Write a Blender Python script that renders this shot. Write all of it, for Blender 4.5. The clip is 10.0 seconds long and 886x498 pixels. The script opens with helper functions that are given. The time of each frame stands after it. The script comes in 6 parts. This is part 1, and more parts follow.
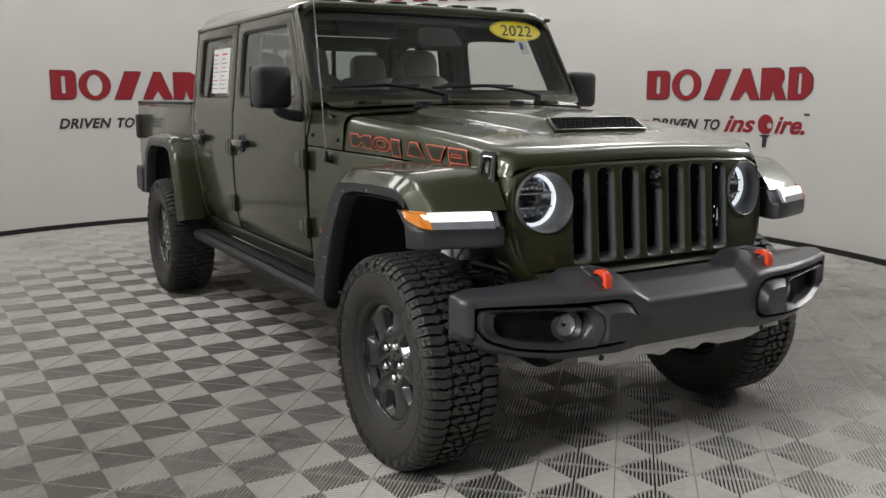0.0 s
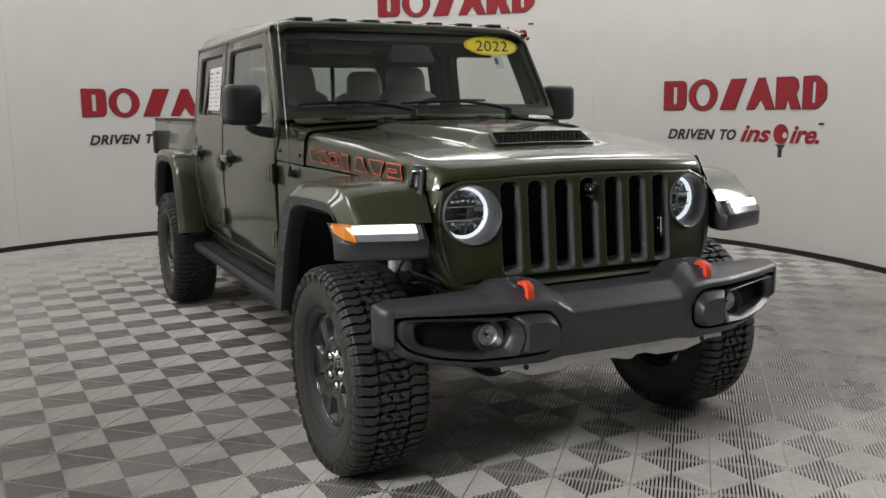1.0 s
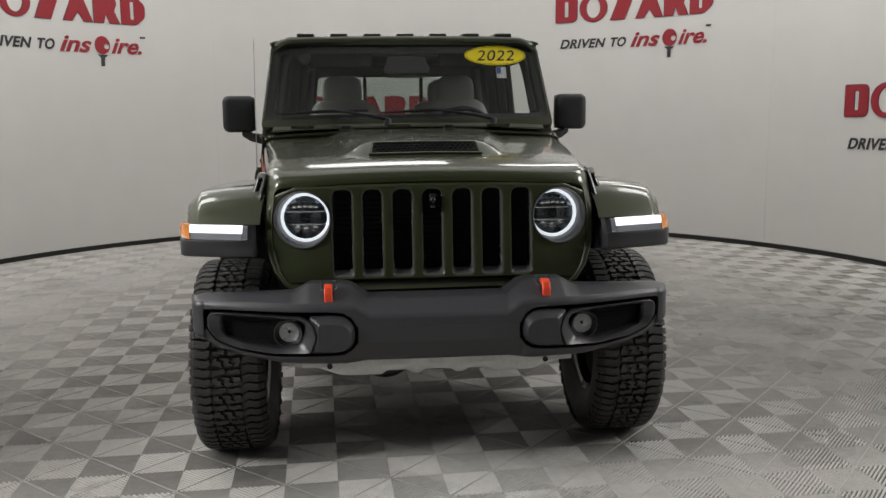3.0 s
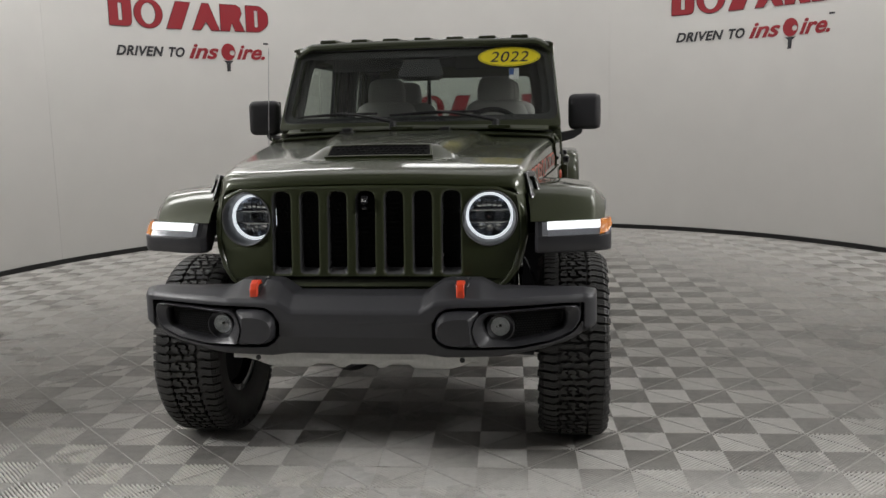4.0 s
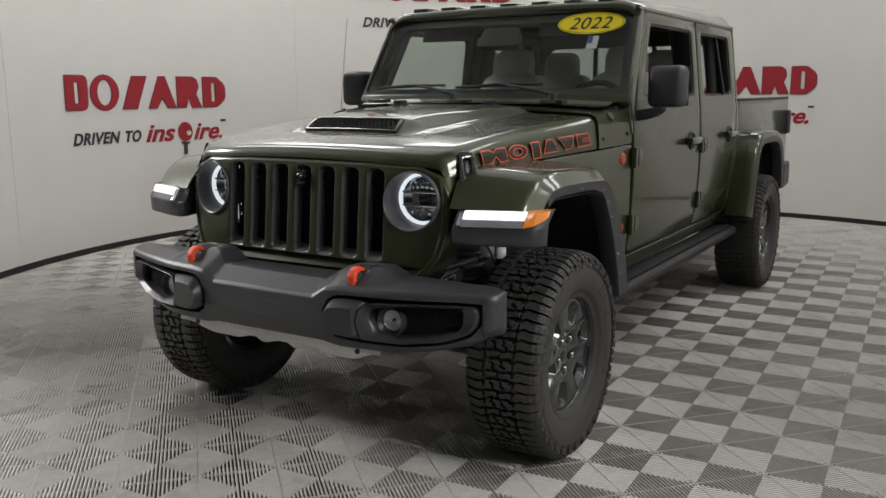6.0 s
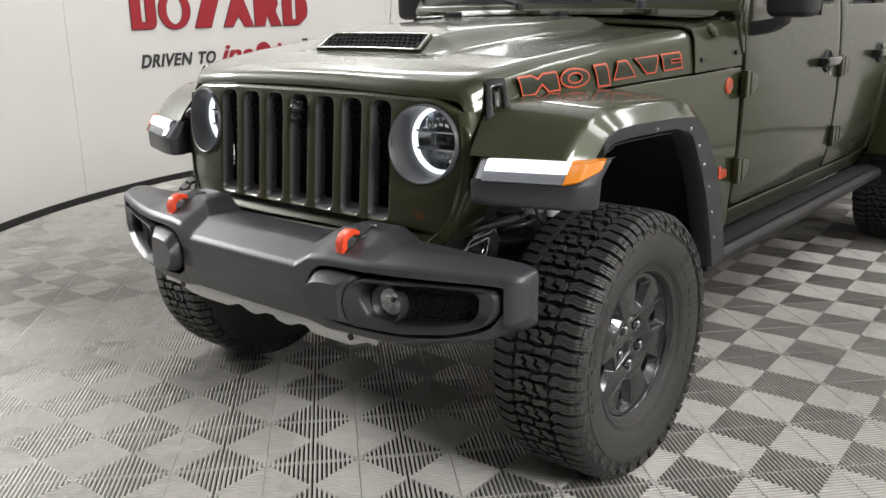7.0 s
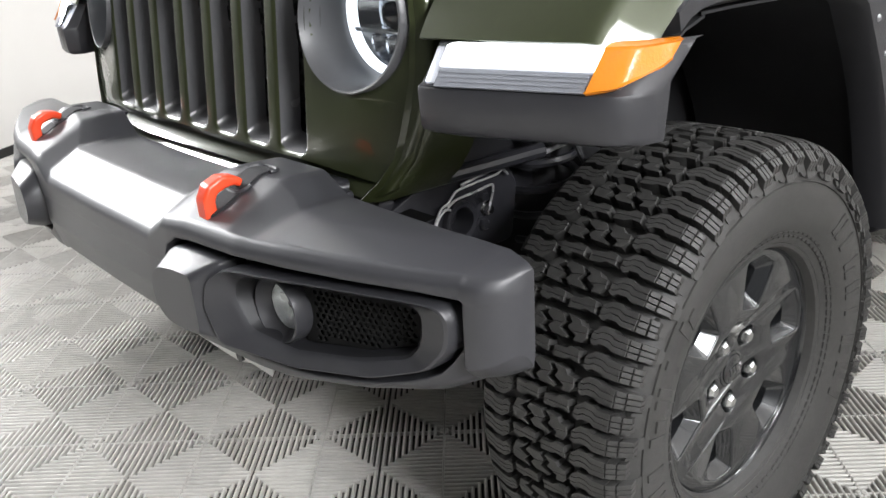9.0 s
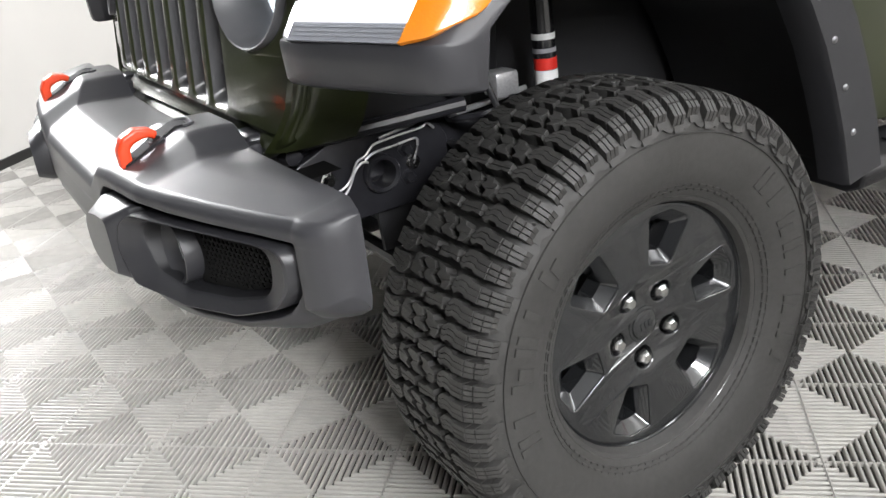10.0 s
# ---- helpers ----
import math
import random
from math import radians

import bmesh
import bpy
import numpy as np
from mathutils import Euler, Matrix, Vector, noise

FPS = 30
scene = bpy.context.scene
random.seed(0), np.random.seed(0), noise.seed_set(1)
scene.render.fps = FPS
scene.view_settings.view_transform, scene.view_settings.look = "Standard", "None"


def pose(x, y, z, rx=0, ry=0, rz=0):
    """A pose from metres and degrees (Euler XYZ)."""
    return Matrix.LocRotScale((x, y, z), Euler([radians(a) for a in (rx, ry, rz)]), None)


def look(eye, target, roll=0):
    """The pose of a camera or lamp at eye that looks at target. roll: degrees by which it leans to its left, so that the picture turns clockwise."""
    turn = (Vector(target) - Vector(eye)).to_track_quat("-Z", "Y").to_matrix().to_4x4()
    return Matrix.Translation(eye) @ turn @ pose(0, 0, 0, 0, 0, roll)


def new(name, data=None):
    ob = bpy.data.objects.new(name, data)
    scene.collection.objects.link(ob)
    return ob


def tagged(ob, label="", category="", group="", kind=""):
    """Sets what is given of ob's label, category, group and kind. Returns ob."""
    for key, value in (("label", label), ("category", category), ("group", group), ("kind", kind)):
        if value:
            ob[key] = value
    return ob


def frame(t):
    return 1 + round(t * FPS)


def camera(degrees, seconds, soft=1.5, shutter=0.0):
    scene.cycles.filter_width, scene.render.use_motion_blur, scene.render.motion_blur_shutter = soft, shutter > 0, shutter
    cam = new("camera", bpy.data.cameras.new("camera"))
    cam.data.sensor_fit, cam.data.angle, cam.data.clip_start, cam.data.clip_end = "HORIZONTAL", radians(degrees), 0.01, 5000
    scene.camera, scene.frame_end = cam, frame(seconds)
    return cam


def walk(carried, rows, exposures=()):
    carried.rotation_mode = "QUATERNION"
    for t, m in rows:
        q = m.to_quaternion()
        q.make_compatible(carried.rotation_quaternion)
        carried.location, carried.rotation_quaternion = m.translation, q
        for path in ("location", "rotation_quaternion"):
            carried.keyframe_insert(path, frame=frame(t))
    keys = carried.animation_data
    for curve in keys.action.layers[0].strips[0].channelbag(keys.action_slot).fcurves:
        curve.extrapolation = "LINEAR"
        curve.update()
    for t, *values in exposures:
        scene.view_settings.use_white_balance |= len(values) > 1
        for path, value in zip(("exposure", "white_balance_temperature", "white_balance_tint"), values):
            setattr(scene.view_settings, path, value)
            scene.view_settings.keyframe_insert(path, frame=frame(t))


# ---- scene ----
cam = camera(54.0, 10.0)
PATH = [
    (0, (-2.412, -2.763, 1.376), (-1.343, -1.109, 1.033), 0.1),
    (0.5, (-2.335, -2.836, 1.381), (-1.28, -1.167, 1.063), -0.2),
    (1, (-2.07, -3.074, 1.391), (-1.114, -1.346, 1.074), -0.6),
    (1.5, (-1.733, -3.232, 1.374), (-0.977, -1.407, 1.064), -1.0),
    (2, (-1.326, -3.428, 1.381), (-0.749, -1.538, 1.071), -1.0),
    (2.5, (-0.904, -3.648, 1.413), (-0.43, -1.731, 1.097), -0.5),
    (2.7, (-0.723, -3.691, 1.394), (-0.322, -1.755, 1.091), -0.5),
    (3.8, (0.398, -3.9, 1.451), (0.327, -1.926, 1.14), -1.0),
    (4, (0.587, -3.878, 1.426), (0.427, -1.909, 1.119), -1.2),
    (4.5, (1.062, -3.822, 1.44), (0.703, -1.878, 1.132), -1.4),
    (5, (1.542, -3.75, 1.455), (0.919, -1.876, 1.137), -1.3),
    (5.2, (1.679, -3.671, 1.435), (0.99, -1.82, 1.119), -1.3),
    (6.3, (2.151, -2.888, 1.403), (1.081, -1.246, 1.004), -0.5),
    (6.5, (2.138, -2.729, 1.394), (1.005, -1.14, 0.959), -0.9),
    (7, (1.977, -2.318, 1.37), (0.798, -0.792, 0.84), -0.9),
    (7.5, (1.828, -1.916, 1.326), (0.594, -0.448, 0.76), -1.5),
    (8, (1.625, -1.641, 1.274), (0.313, -0.262, 0.662), -2.7),
    (8.5, (1.509, -1.439, 1.211), (0.165, -0.105, 0.565), -2.9),
    (9, (1.562, -1.311, 1.161), (0.195, -0.04, 0.442), -3.3),
    (9.5, (1.69, -1.194, 1.119), (0.248, -0.024, 0.376), -4.5),
    (10, (1.86, -1.032, 1.122), (0.297, -0.046, 0.357), -6.4),
]
walk(cam, [(t, look(eye, target, roll)) for t, eye, target, roll in PATH], [(0,-0.13,6500,10),(2.7,-0.15,6500,10),(3.8,-0.26,6480,10),(5.2,-0.28,6480,10),(6.4,-0.04,6500,10),(7.0,0.54,6460,10),(7.5,1.02,6420,10),(8.0,0.68,6360,10),(8.5,0.76,6300,10),(9.0,1.14,6280,10),(9.5,1.20,6300,10),(10.0,1.04,6320,10)])

# ---- world, lights ----
world = bpy.data.worlds.new("world")
scene.world = world
world.use_nodes = True
world.node_tree.nodes["Background"].inputs[0].default_value = (0.30, 0.31, 0.33, 1)
world.node_tree.nodes["Background"].inputs[1].default_value = 0.06


BOOTH = Vector((0.2, 2.6, 0.0))
BOOTH_R = 4.58
CEIL = 4.3


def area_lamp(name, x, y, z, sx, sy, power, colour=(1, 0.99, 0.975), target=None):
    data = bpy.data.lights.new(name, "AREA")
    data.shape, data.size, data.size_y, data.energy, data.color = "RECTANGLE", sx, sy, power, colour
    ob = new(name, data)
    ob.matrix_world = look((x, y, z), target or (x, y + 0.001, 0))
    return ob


for angle, power in ((-22, 46), (12, 46), (48, 34), (90, 26), (132, 34), (168, 52), (202, 57)):
    area_lamp("ceiling_lamp", BOOTH.x + 3.75 * math.cos(radians(angle)), BOOTH.y + 3.75 * math.sin(radians(angle)), CEIL - 0.06, 1.9, 0.8, power)
# Added overhead fill, out of view, for soft light without sharp streaks.
area_lamp("unseen_overhead_fill", 0.2, 2.2, CEIL - 0.06, 5.0, 3.0, 34)
# Two added fill lights outside the wall ends brighten the floor and truck sides.
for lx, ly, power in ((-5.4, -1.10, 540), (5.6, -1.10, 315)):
    area_lamp("unseen_side_fill", lx, ly, 3.3, 2.6, 1.3, power, target=(0.45 * lx, -1.7, 0.0))


# ---- materials ----
def material(name, base, rough=0.5, metal=0.0, coat=0.0, scale=40.0, vary=0.12, bump=0.0, bump_scale=300.0, emit=None, strength=0.0, rough_vary=0.1, spec=0.5, world_scale=False, coat_rough=0.03):
    m = bpy.data.materials.new(name)
    m.use_nodes = True
    nt = m.node_tree
    b = nt.nodes["Principled BSDF"]
    co = nt.nodes.new("ShaderNodeTexCoord")
    n1 = nt.nodes.new("ShaderNodeTexNoise")
    n1.inputs["Scale"].default_value, n1.inputs["Detail"].default_value = scale, 5
    n2 = nt.nodes.new("ShaderNodeTexNoise")
    n2.inputs["Scale"].default_value, n2.inputs["Detail"].default_value = scale / 12, 3
    at = co.outputs["Object"]
    if world_scale:
        at = nt.nodes.new("ShaderNodeNewGeometry").outputs["Position"]
    nt.links.new(at, n1.inputs["Vector"])
    nt.links.new(at, n2.inputs["Vector"])
    add = nt.nodes.new("ShaderNodeMath")
    add.operation = "ADD"
    nt.links.new(n1.outputs[0], add.inputs[0])
    nt.links.new(n2.outputs[0], add.inputs[1])
    ramp = nt.nodes.new("ShaderNodeMapRange")
    ramp.inputs[1].default_value, ramp.inputs[2].default_value = 0.6, 1.4
    ramp.inputs[3].default_value, ramp.inputs[4].default_value = 1 - vary, 1 + vary
    nt.links.new(add.outputs[0], ramp.inputs[0])
    if world_scale:
        info, each = nt.nodes.new("ShaderNodeObjectInfo"), nt.nodes.new("ShaderNodeMath")
        each.operation = "MULTIPLY_ADD"
        each.inputs[1].default_value, each.inputs[2].default_value = 0.16, -0.08
        nt.links.new(info.outputs["Random"], each.inputs[0])
        both = nt.nodes.new("ShaderNodeMath")
        both.operation = "ADD"
        nt.links.new(each.outputs[0], both.inputs[0])
        nt.links.new(add.outputs[0], both.inputs[1])
        nt.links.new(both.outputs[0], ramp.inputs[0])
    mul = nt.nodes.new("ShaderNodeVectorMath")
    mul.operation = "SCALE"
    mul.inputs[0].default_value = base
    nt.links.new(ramp.outputs[0], mul.inputs["Scale"])
    nt.links.new(mul.outputs[0], b.inputs["Base Color"])
    rr = nt.nodes.new("ShaderNodeMapRange")
    rr.inputs[1].default_value, rr.inputs[2].default_value = 0.35, 0.65
    rr.inputs[3].default_value, rr.inputs[4].default_value = max(0.0, rough - rough_vary * rough), min(1.0, rough + rough_vary * rough)
    nt.links.new(n2.outputs[0], rr.inputs[0])
    nt.links.new(rr.outputs[0], b.inputs["Roughness"])
    b.inputs["Metallic"].default_value = metal
    b.inputs["Coat Weight"].default_value = coat
    b.inputs["Coat Roughness"].default_value = coat_rough
    b.inputs["Specular IOR Level"].default_value = spec
    if bump:
        n3 = nt.nodes.new("ShaderNodeTexNoise")
        n3.inputs["Scale"].default_value, n3.inputs["Detail"].default_value = bump_scale, 2
        nt.links.new(co.outputs["Object"], n3.inputs["Vector"])
        bp = nt.nodes.new("ShaderNodeBump")
        bp.inputs["Strength"].default_value, bp.inputs["Distance"].default_value = bump, 0.002
        nt.links.new(n3.outputs[0], bp.inputs["Height"])
        nt.links.new(bp.outputs[0], b.inputs["Normal"])
    if emit:
        b.inputs["Emission Color"].default_value = (*emit, 1)
        b.inputs["Emission Strength"].default_value = strength
    return m


def glass(name, tint, gloss=1.0, least=0.04):
    m = bpy.data.materials.new(name)
    m.use_nodes = True
    nt = m.node_tree
    nt.nodes.remove(nt.nodes["Principled BSDF"])
    clear, shine, mix, face, power, scale = (nt.nodes.new("ShaderNode" + k) for k in ("BsdfTransparent", "BsdfGlossy", "MixShader", "LayerWeight", "Math", "Math"))
    clear.inputs[0].default_value = (*tint, 1)
    shine.inputs["Roughness"].default_value = 0.01
    shine.inputs["Color"].default_value = (gloss, gloss, gloss, 1)
    power.operation, scale.operation = "POWER", "MULTIPLY_ADD"
    power.inputs[1].default_value, scale.inputs[1].default_value, scale.inputs[2].default_value = 5.0, 1 - least, least
    face.inputs["Blend"].default_value = 0.5
    nt.links.new(face.outputs["Facing"], power.inputs[0])
    nt.links.new(power.outputs[0], scale.inputs[0])
    nt.links.new(scale.outputs[0], mix.inputs[0])
    nt.links.new(clear.outputs[0], mix.inputs[1])
    nt.links.new(shine.outputs[0], mix.inputs[2])
    nt.links.new(mix.outputs[0], nt.nodes["Material Output"].inputs[0])
    return m


PAINT = material("green_paint", (0.032, 0.039, 0.0135), 0.42, 0.28, 1.0, 900, 0.10, spec=0.4, coat_rough=0.09)
PAINT.node_tree.nodes["Principled BSDF"].inputs["Coat IOR"].default_value = 1.46
BLACK_GLOSS = material("gloss_black", (0.014, 0.014, 0.016), 0.15, coat=1.0)
PLASTIC = material("grained_dark_plastic", (0.037, 0.037, 0.042), 0.44, 0.0, spec=0.6, scale=60, rough_vary=0.03, vary=0.06, bump=0.04, bump_scale=500)
BLACK = material("black_plastic", (0.012, 0.012, 0.014), 0.5, bump=0.2, bump_scale=900)
PAD = material("smooth_dark_plastic", (0.033, 0.033, 0.037), 0.34, bump=0.15, bump_scale=1600)
MESH = material("black_mesh", (0.004, 0.004, 0.004), 0.8, spec=0.2)
LINER = material("wheel_well_liner", (0.013, 0.013, 0.015), 0.8, bump=0.3)
RUBBER = material("tyre_rubber", (0.041, 0.040, 0.0385), 0.52, scale=90, vary=0.28, bump=0.3, bump_scale=700)
RIM = material("satin_black_alloy", (0.026, 0.027, 0.029), 0.22, metal=0.35, scale=60, vary=0.1, coat=1.0)
STEEL = material("bright_steel", (0.62, 0.62, 0.62), 0.18, 1.0)
DULL = material("dull_steel", (0.25, 0.25, 0.26), 0.45, 0.8, scale=60, vary=0.3)
SILVER = material("silver_skid_coating", (0.62, 0.62, 0.60), 0.5, 0.1, scale=80, vary=0.15)
WIRE = material("silver_foil_wire", (0.42, 0.42, 0.43), 0.3, 0.5, scale=200, vary=0.3)
FRAME = material("black_chassis_paint", (0.022, 0.022, 0.026), 0.32, scale=50, vary=0.3)
ORANGE = material("orange_red_paint", (0.78, 0.065, 0.018), 0.35, scale=80, vary=0.06)
DECAL = material("decal_dark_green", (0.022, 0.026, 0.014), 0.35, vary=0.05)
DECAL_RED = material("decal_orange_red", (0.62, 0.095, 0.045), 0.4, vary=0.05)
WHITE_LED = material("white_led", (0.9, 0.9, 0.9), 0.3, emit=(0.93, 0.97, 1.0), strength=1.15)
RING_LED = material("halo_led", (0.9, 0.9, 0.9), 0.3, emit=(0.88, 0.94, 1.0), strength=1.0)
AMBER = material("amber_lens", (0.66, 0.205, 0.008), 0.18, coat=0.6, vary=0.05, bump=0.22, bump_scale=260)
LAMP_CHROME = material("dark_chrome_lamp_bowl", (0.45, 0.47, 0.52), 0.16, 0.9, vary=0.15)
LENS = material("clear_ribbed_lens", (0.24, 0.25, 0.28), 0.12, coat=0.7, vary=0.1)
REFLECTOR = material("lamp_reflector", (0.70, 0.71, 0.74), 0.12, 1.0)
FOG_SILVER = material("fog_lamp_silver", (0.74, 0.75, 0.78), 0.38, 0.4, vary=0.25, scale=120)
LAMP_DARK = material("dark_lamp_housing", (0.012, 0.013, 0.018), 0.15, coat=0.8)
SLOT_GREY = material("dark_grey_slot_plastic", (0.10, 0.10, 0.105), 0.25, scale=90, vary=0.05)
BEZEL = material("grey_lamp_bezel", (0.085, 0.085, 0.09), 0.38, scale=90, vary=0.05)
SEAT = material("light_grey_leather", (0.50, 0.49, 0.47), 0.5, scale=30, vary=0.08, bump=0.2, bump_scale=200)
DARK_TRIM = material("charcoal_interior_trim", (0.022, 0.022, 0.024), 0.6, bump=0.2)
YELLOW = material("yellow_sticker", (0.92, 0.77, 0.02), 0.4, vary=0.03)
INK = material("dark_navy_ink", (0.015, 0.015, 0.04), 0.5, vary=0.03)
PAPER = material("white_paper", (0.80, 0.80, 0.80), 0.6, vary=0.03)
PAPER_BLUE = material("blue_print", (0.05, 0.13, 0.42), 0.6, vary=0.03)
GREY_PRINT = material("grey_print", (0.30, 0.30, 0.32), 0.6, vary=0.05)
RED_PRINT = material("red_print", (0.60, 0.16, 0.16), 0.6, vary=0.05)
GLASS = glass("windscreen_glass", (0.87, 0.90, 0.88), least=0.055)
CLEAR = glass("clear_lamp_glass", (0.92, 0.94, 0.93))
SIDE_GLASS = glass("side_glass", (0.84, 0.87, 0.85))
REAR_GLASS = glass("rear_glass", (0.74, 0.78, 0.76))
MIRROR = material("mirror_glass", (0.85, 0.85, 0.85), 0.02, 1.0, vary=0.0)
WALL_PAINT = material("white_wall_paint", (0.66, 0.645, 0.62), 0.42, scale=3.0, vary=0.035, bump=0.05, bump_scale=60)
LOGO_RED = material("red_wall_lettering", (0.30, 0.010, 0.020), 0.45, vary=0.05, scale=8)
LOGO_DARK = material("dark_wall_lettering", (0.030, 0.030, 0.035), 0.45, vary=0.05)
SKIRTING = material("black_rubber_skirting", (0.010, 0.010, 0.010), 0.5)
FLOOR = material("grey_ribbed_floor_tile", (0.455, 0.442, 0.415), 0.34, scale=25, vary=0.16, rough_vary=0.35, world_scale=True)
# Dark colour stands for the shade down in the gaps between tile ribs.
FLOOR_BASE = material("gap_shade_under_tiles", (0.06, 0.058, 0.054), 0.9, scale=6, vary=0.2)
CEILING = material("ceiling_paint", (0.42, 0.42, 0.42), 0.8, scale=4, vary=0.06)
DARK_WALL = material("unseen_dark_wall", (0.03, 0.03, 0.032), 0.7, scale=4, vary=0.15)
RED_LABEL = material("red_shock_label", (0.65, 0.03, 0.02), 0.4, vary=0.05)


# ---- mesh helpers ----
def finish(bm, smooth=35):
    bmesh.ops.recalc_face_normals(bm, faces=bm.faces)
    me = bpy.data.meshes.new("mesh")
    bm.to_mesh(me)
    bm.free()
    if smooth:
        me.polygons.foreach_set("use_smooth", [True] * len(me.polygons))
        me.set_sharp_from_angle(angle=radians(smooth))
    me.update()
    return me


def part(name, bm, mat, parent=None, label="", smooth=35, bevel=0.0, segments=2):
    me = bm if isinstance(bm, bpy.types.Mesh) else finish(bm, smooth)
    if isinstance(mat, (list, tuple)):
        for m in mat:
            me.materials.append(m)
    else:
        me.materials.append(mat)
    ob = new(name, me)
    ob.parent = parent
    if label:
        ob["label"] = label
    if bevel:
        md = ob.modifiers.new("bevel", "BEVEL")
        md.width, md.segments, md.limit_method, md.angle_limit = bevel, segments, "ANGLE", radians(28)
        md.harden_normals = False
    return ob


def thing(name, label, category, m=None, group="", kind=""):
    ob = new(name)
    if m is not None:
        ob.matrix_world = m
    return tagged(ob, label, category, group, kind)


def from_faces(verts, faces):
    bm = bmesh.new()
    vs = [bm.verts.new(v) for v in verts]
    for f in faces:
        try:
            bm.faces.new([vs[i] for i in f])
        except ValueError:
            pass
    return bm


def merge(*bms):
    out = bmesh.new()
    for b in bms:
        me = bpy.data.meshes.new("tmp")
        b.to_mesh(me)
        b.free()
        out.from_mesh(me)
        bpy.data.meshes.remove(me)
    return out


def box(x0, x1, y0, y1, z0, z1, bevel=0.0, segs=2):
    bm = bmesh.new()
    bmesh.ops.create_cube(bm, size=1.0)
    for v in bm.verts:
        v.co = Vector(((x0 + x1) / 2 + v.co.x * (x1 - x0), (y0 + y1) / 2 + v.co.y * (y1 - y0), (z0 + z1) / 2 + v.co.z * (z1 - z0)))
    if bevel:
        bmesh.ops.bevel(bm, geom=bm.edges[:], offset=bevel, segments=segs, affect="EDGES", profile=0.5)
    return bm


def moved(bm, m):
    bmesh.ops.transform(bm, matrix=m, verts=bm.verts)
    return bm


def loft(rows, closed=False, caps=False):
    """Quads between rows of points of equal count."""
    n = len(rows[0])
    verts = [p for r in rows for p in r]
    faces = []
    for a in range(len(rows) - 1):
        for b in range(n if closed else n - 1):
            faces.append((a * n + b, a * n + (b + 1) % n, (a + 1) * n + (b + 1) % n, (a + 1) * n + b))
    if caps:
        faces.append(tuple(range(n)))
        faces.append(tuple(range((len(rows) - 1) * n, len(rows) * n)))
    return from_faces(verts, faces)


def sheet(rows, depth, inside=(0.0, 1.5, 0.9)):
    """An open loft given thickness towards the inside point."""
    best = None
    for sign in (1, -1):
        bm = loft(rows)
        bmesh.ops.recalc_face_normals(bm, faces=bm.faces)
        bmesh.ops.solidify(bm, geom=bm.faces[:], thickness=sign * abs(depth))
        far = sum((v.co - Vector(inside)).length for v in bm.verts)
        if best is None or far < best[0]:
            best = (far, bm)
    return best[1]


def rounded(points, radius, n=4):
    """A closed outline with rounded corners."""
    out = []
    k = len(points)
    radii = radius if isinstance(radius, (list, tuple)) else [radius] * k
    for i in range(k):
        p, a, b = Vector(points[i]), Vector(points[i - 1]), Vector(points[(i + 1) % k])
        u, w = (a - p), (b - p)
        lu, lw = u.length, w.length
        u.normalize(), w.normalize()
        ang = max(0.05, u.angle(w))
        t = min(radii[i] / math.tan(ang / 2), lu * 0.48, lw * 0.48)
        if t < 1e-4:
            out.append(tuple(p))
            continue
        s, e = p + u * t, p + w * t
        for j in range(n + 1):
            f = j / n
            out.append(tuple((1 - f) ** 2 * s + 2 * f * (1 - f) * p + f * f * e))
    return out


def circle(cx, cy, r, n=32, ry=None):
    return [(cx + r * math.cos(2 * math.pi * i / n), cy + (ry or r) * math.sin(2 * math.pi * i / n)) for i in range(n)]


def plate(outline, holes, depth, bevel, place, cuts=(), axis=0):
    """A flat plate with holes and rounded rims, its (u, v, w) put in space by place(); w runs from 0 at the back to depth."""
    cu = bpy.data.curves.new("tmp", "CURVE")
    cu.dimensions, cu.fill_mode = "2D", "BOTH"
    cu.extrude, cu.bevel_depth, cu.bevel_resolution, cu.offset = max(0.0001, depth / 2 - bevel), bevel, 2, -bevel
    for ring in (outline, *holes):
        sp = cu.splines.new("POLY")
        sp.points.add(len(ring) - 1)
        for p, q in zip(sp.points, ring):
            p.co = (q[0], q[1], 0, 1)
        sp.use_cyclic_u = True
    ob = bpy.data.objects.new("tmp", cu)
    scene.collection.objects.link(ob)
    me = bpy.data.meshes.new_from_object(ob.evaluated_get(bpy.context.evaluated_depsgraph_get()))
    bpy.data.objects.remove(ob)
    bpy.data.curves.remove(cu)
    bm = bmesh.new()
    bm.from_mesh(me)
    bpy.data.meshes.remove(me)
    bmesh.ops.remove_doubles(bm, verts=bm.verts, dist=1e-5)
    for c in cuts:
        co, no = [0, 0, 0], [0, 0, 0]
        co[axis], no[axis] = c, 1
        bmesh.ops.bisect_plane(bm, geom=bm.verts[:] + bm.edges[:] + bm.faces[:], plane_co=co, plane_no=no)
    for v in bm.verts:
        v.co = Vector(place(v.co.x, v.co.y, v.co.z + depth / 2))
    return bm


def tube(path, radius, n=10, closed=False):
    pts = [Vector(p) for p in path]
    rows = []
    up = Vector((0.03, 0.02, 1)).normalized()
    for i, p in enumerate(pts):
        d = (pts[min(i + 1, len(pts) - 1)] - pts[max(i - 1, 0)]).normalized()
        ref = up if abs(d.dot(up)) < 0.95 else Vector((1, 0.1, 0)).normalized()
        a = d.cross(ref).normalized()
        b = d.cross(a)
        r = radius[i] if isinstance(radius, (list, tuple)) else radius
        rows.append([p + a * r * math.cos(2 * math.pi * k / n) + b * r * math.sin(2 * math.pi * k / n) for k in range(n)])
    return loft(rows, closed=True, caps=True)


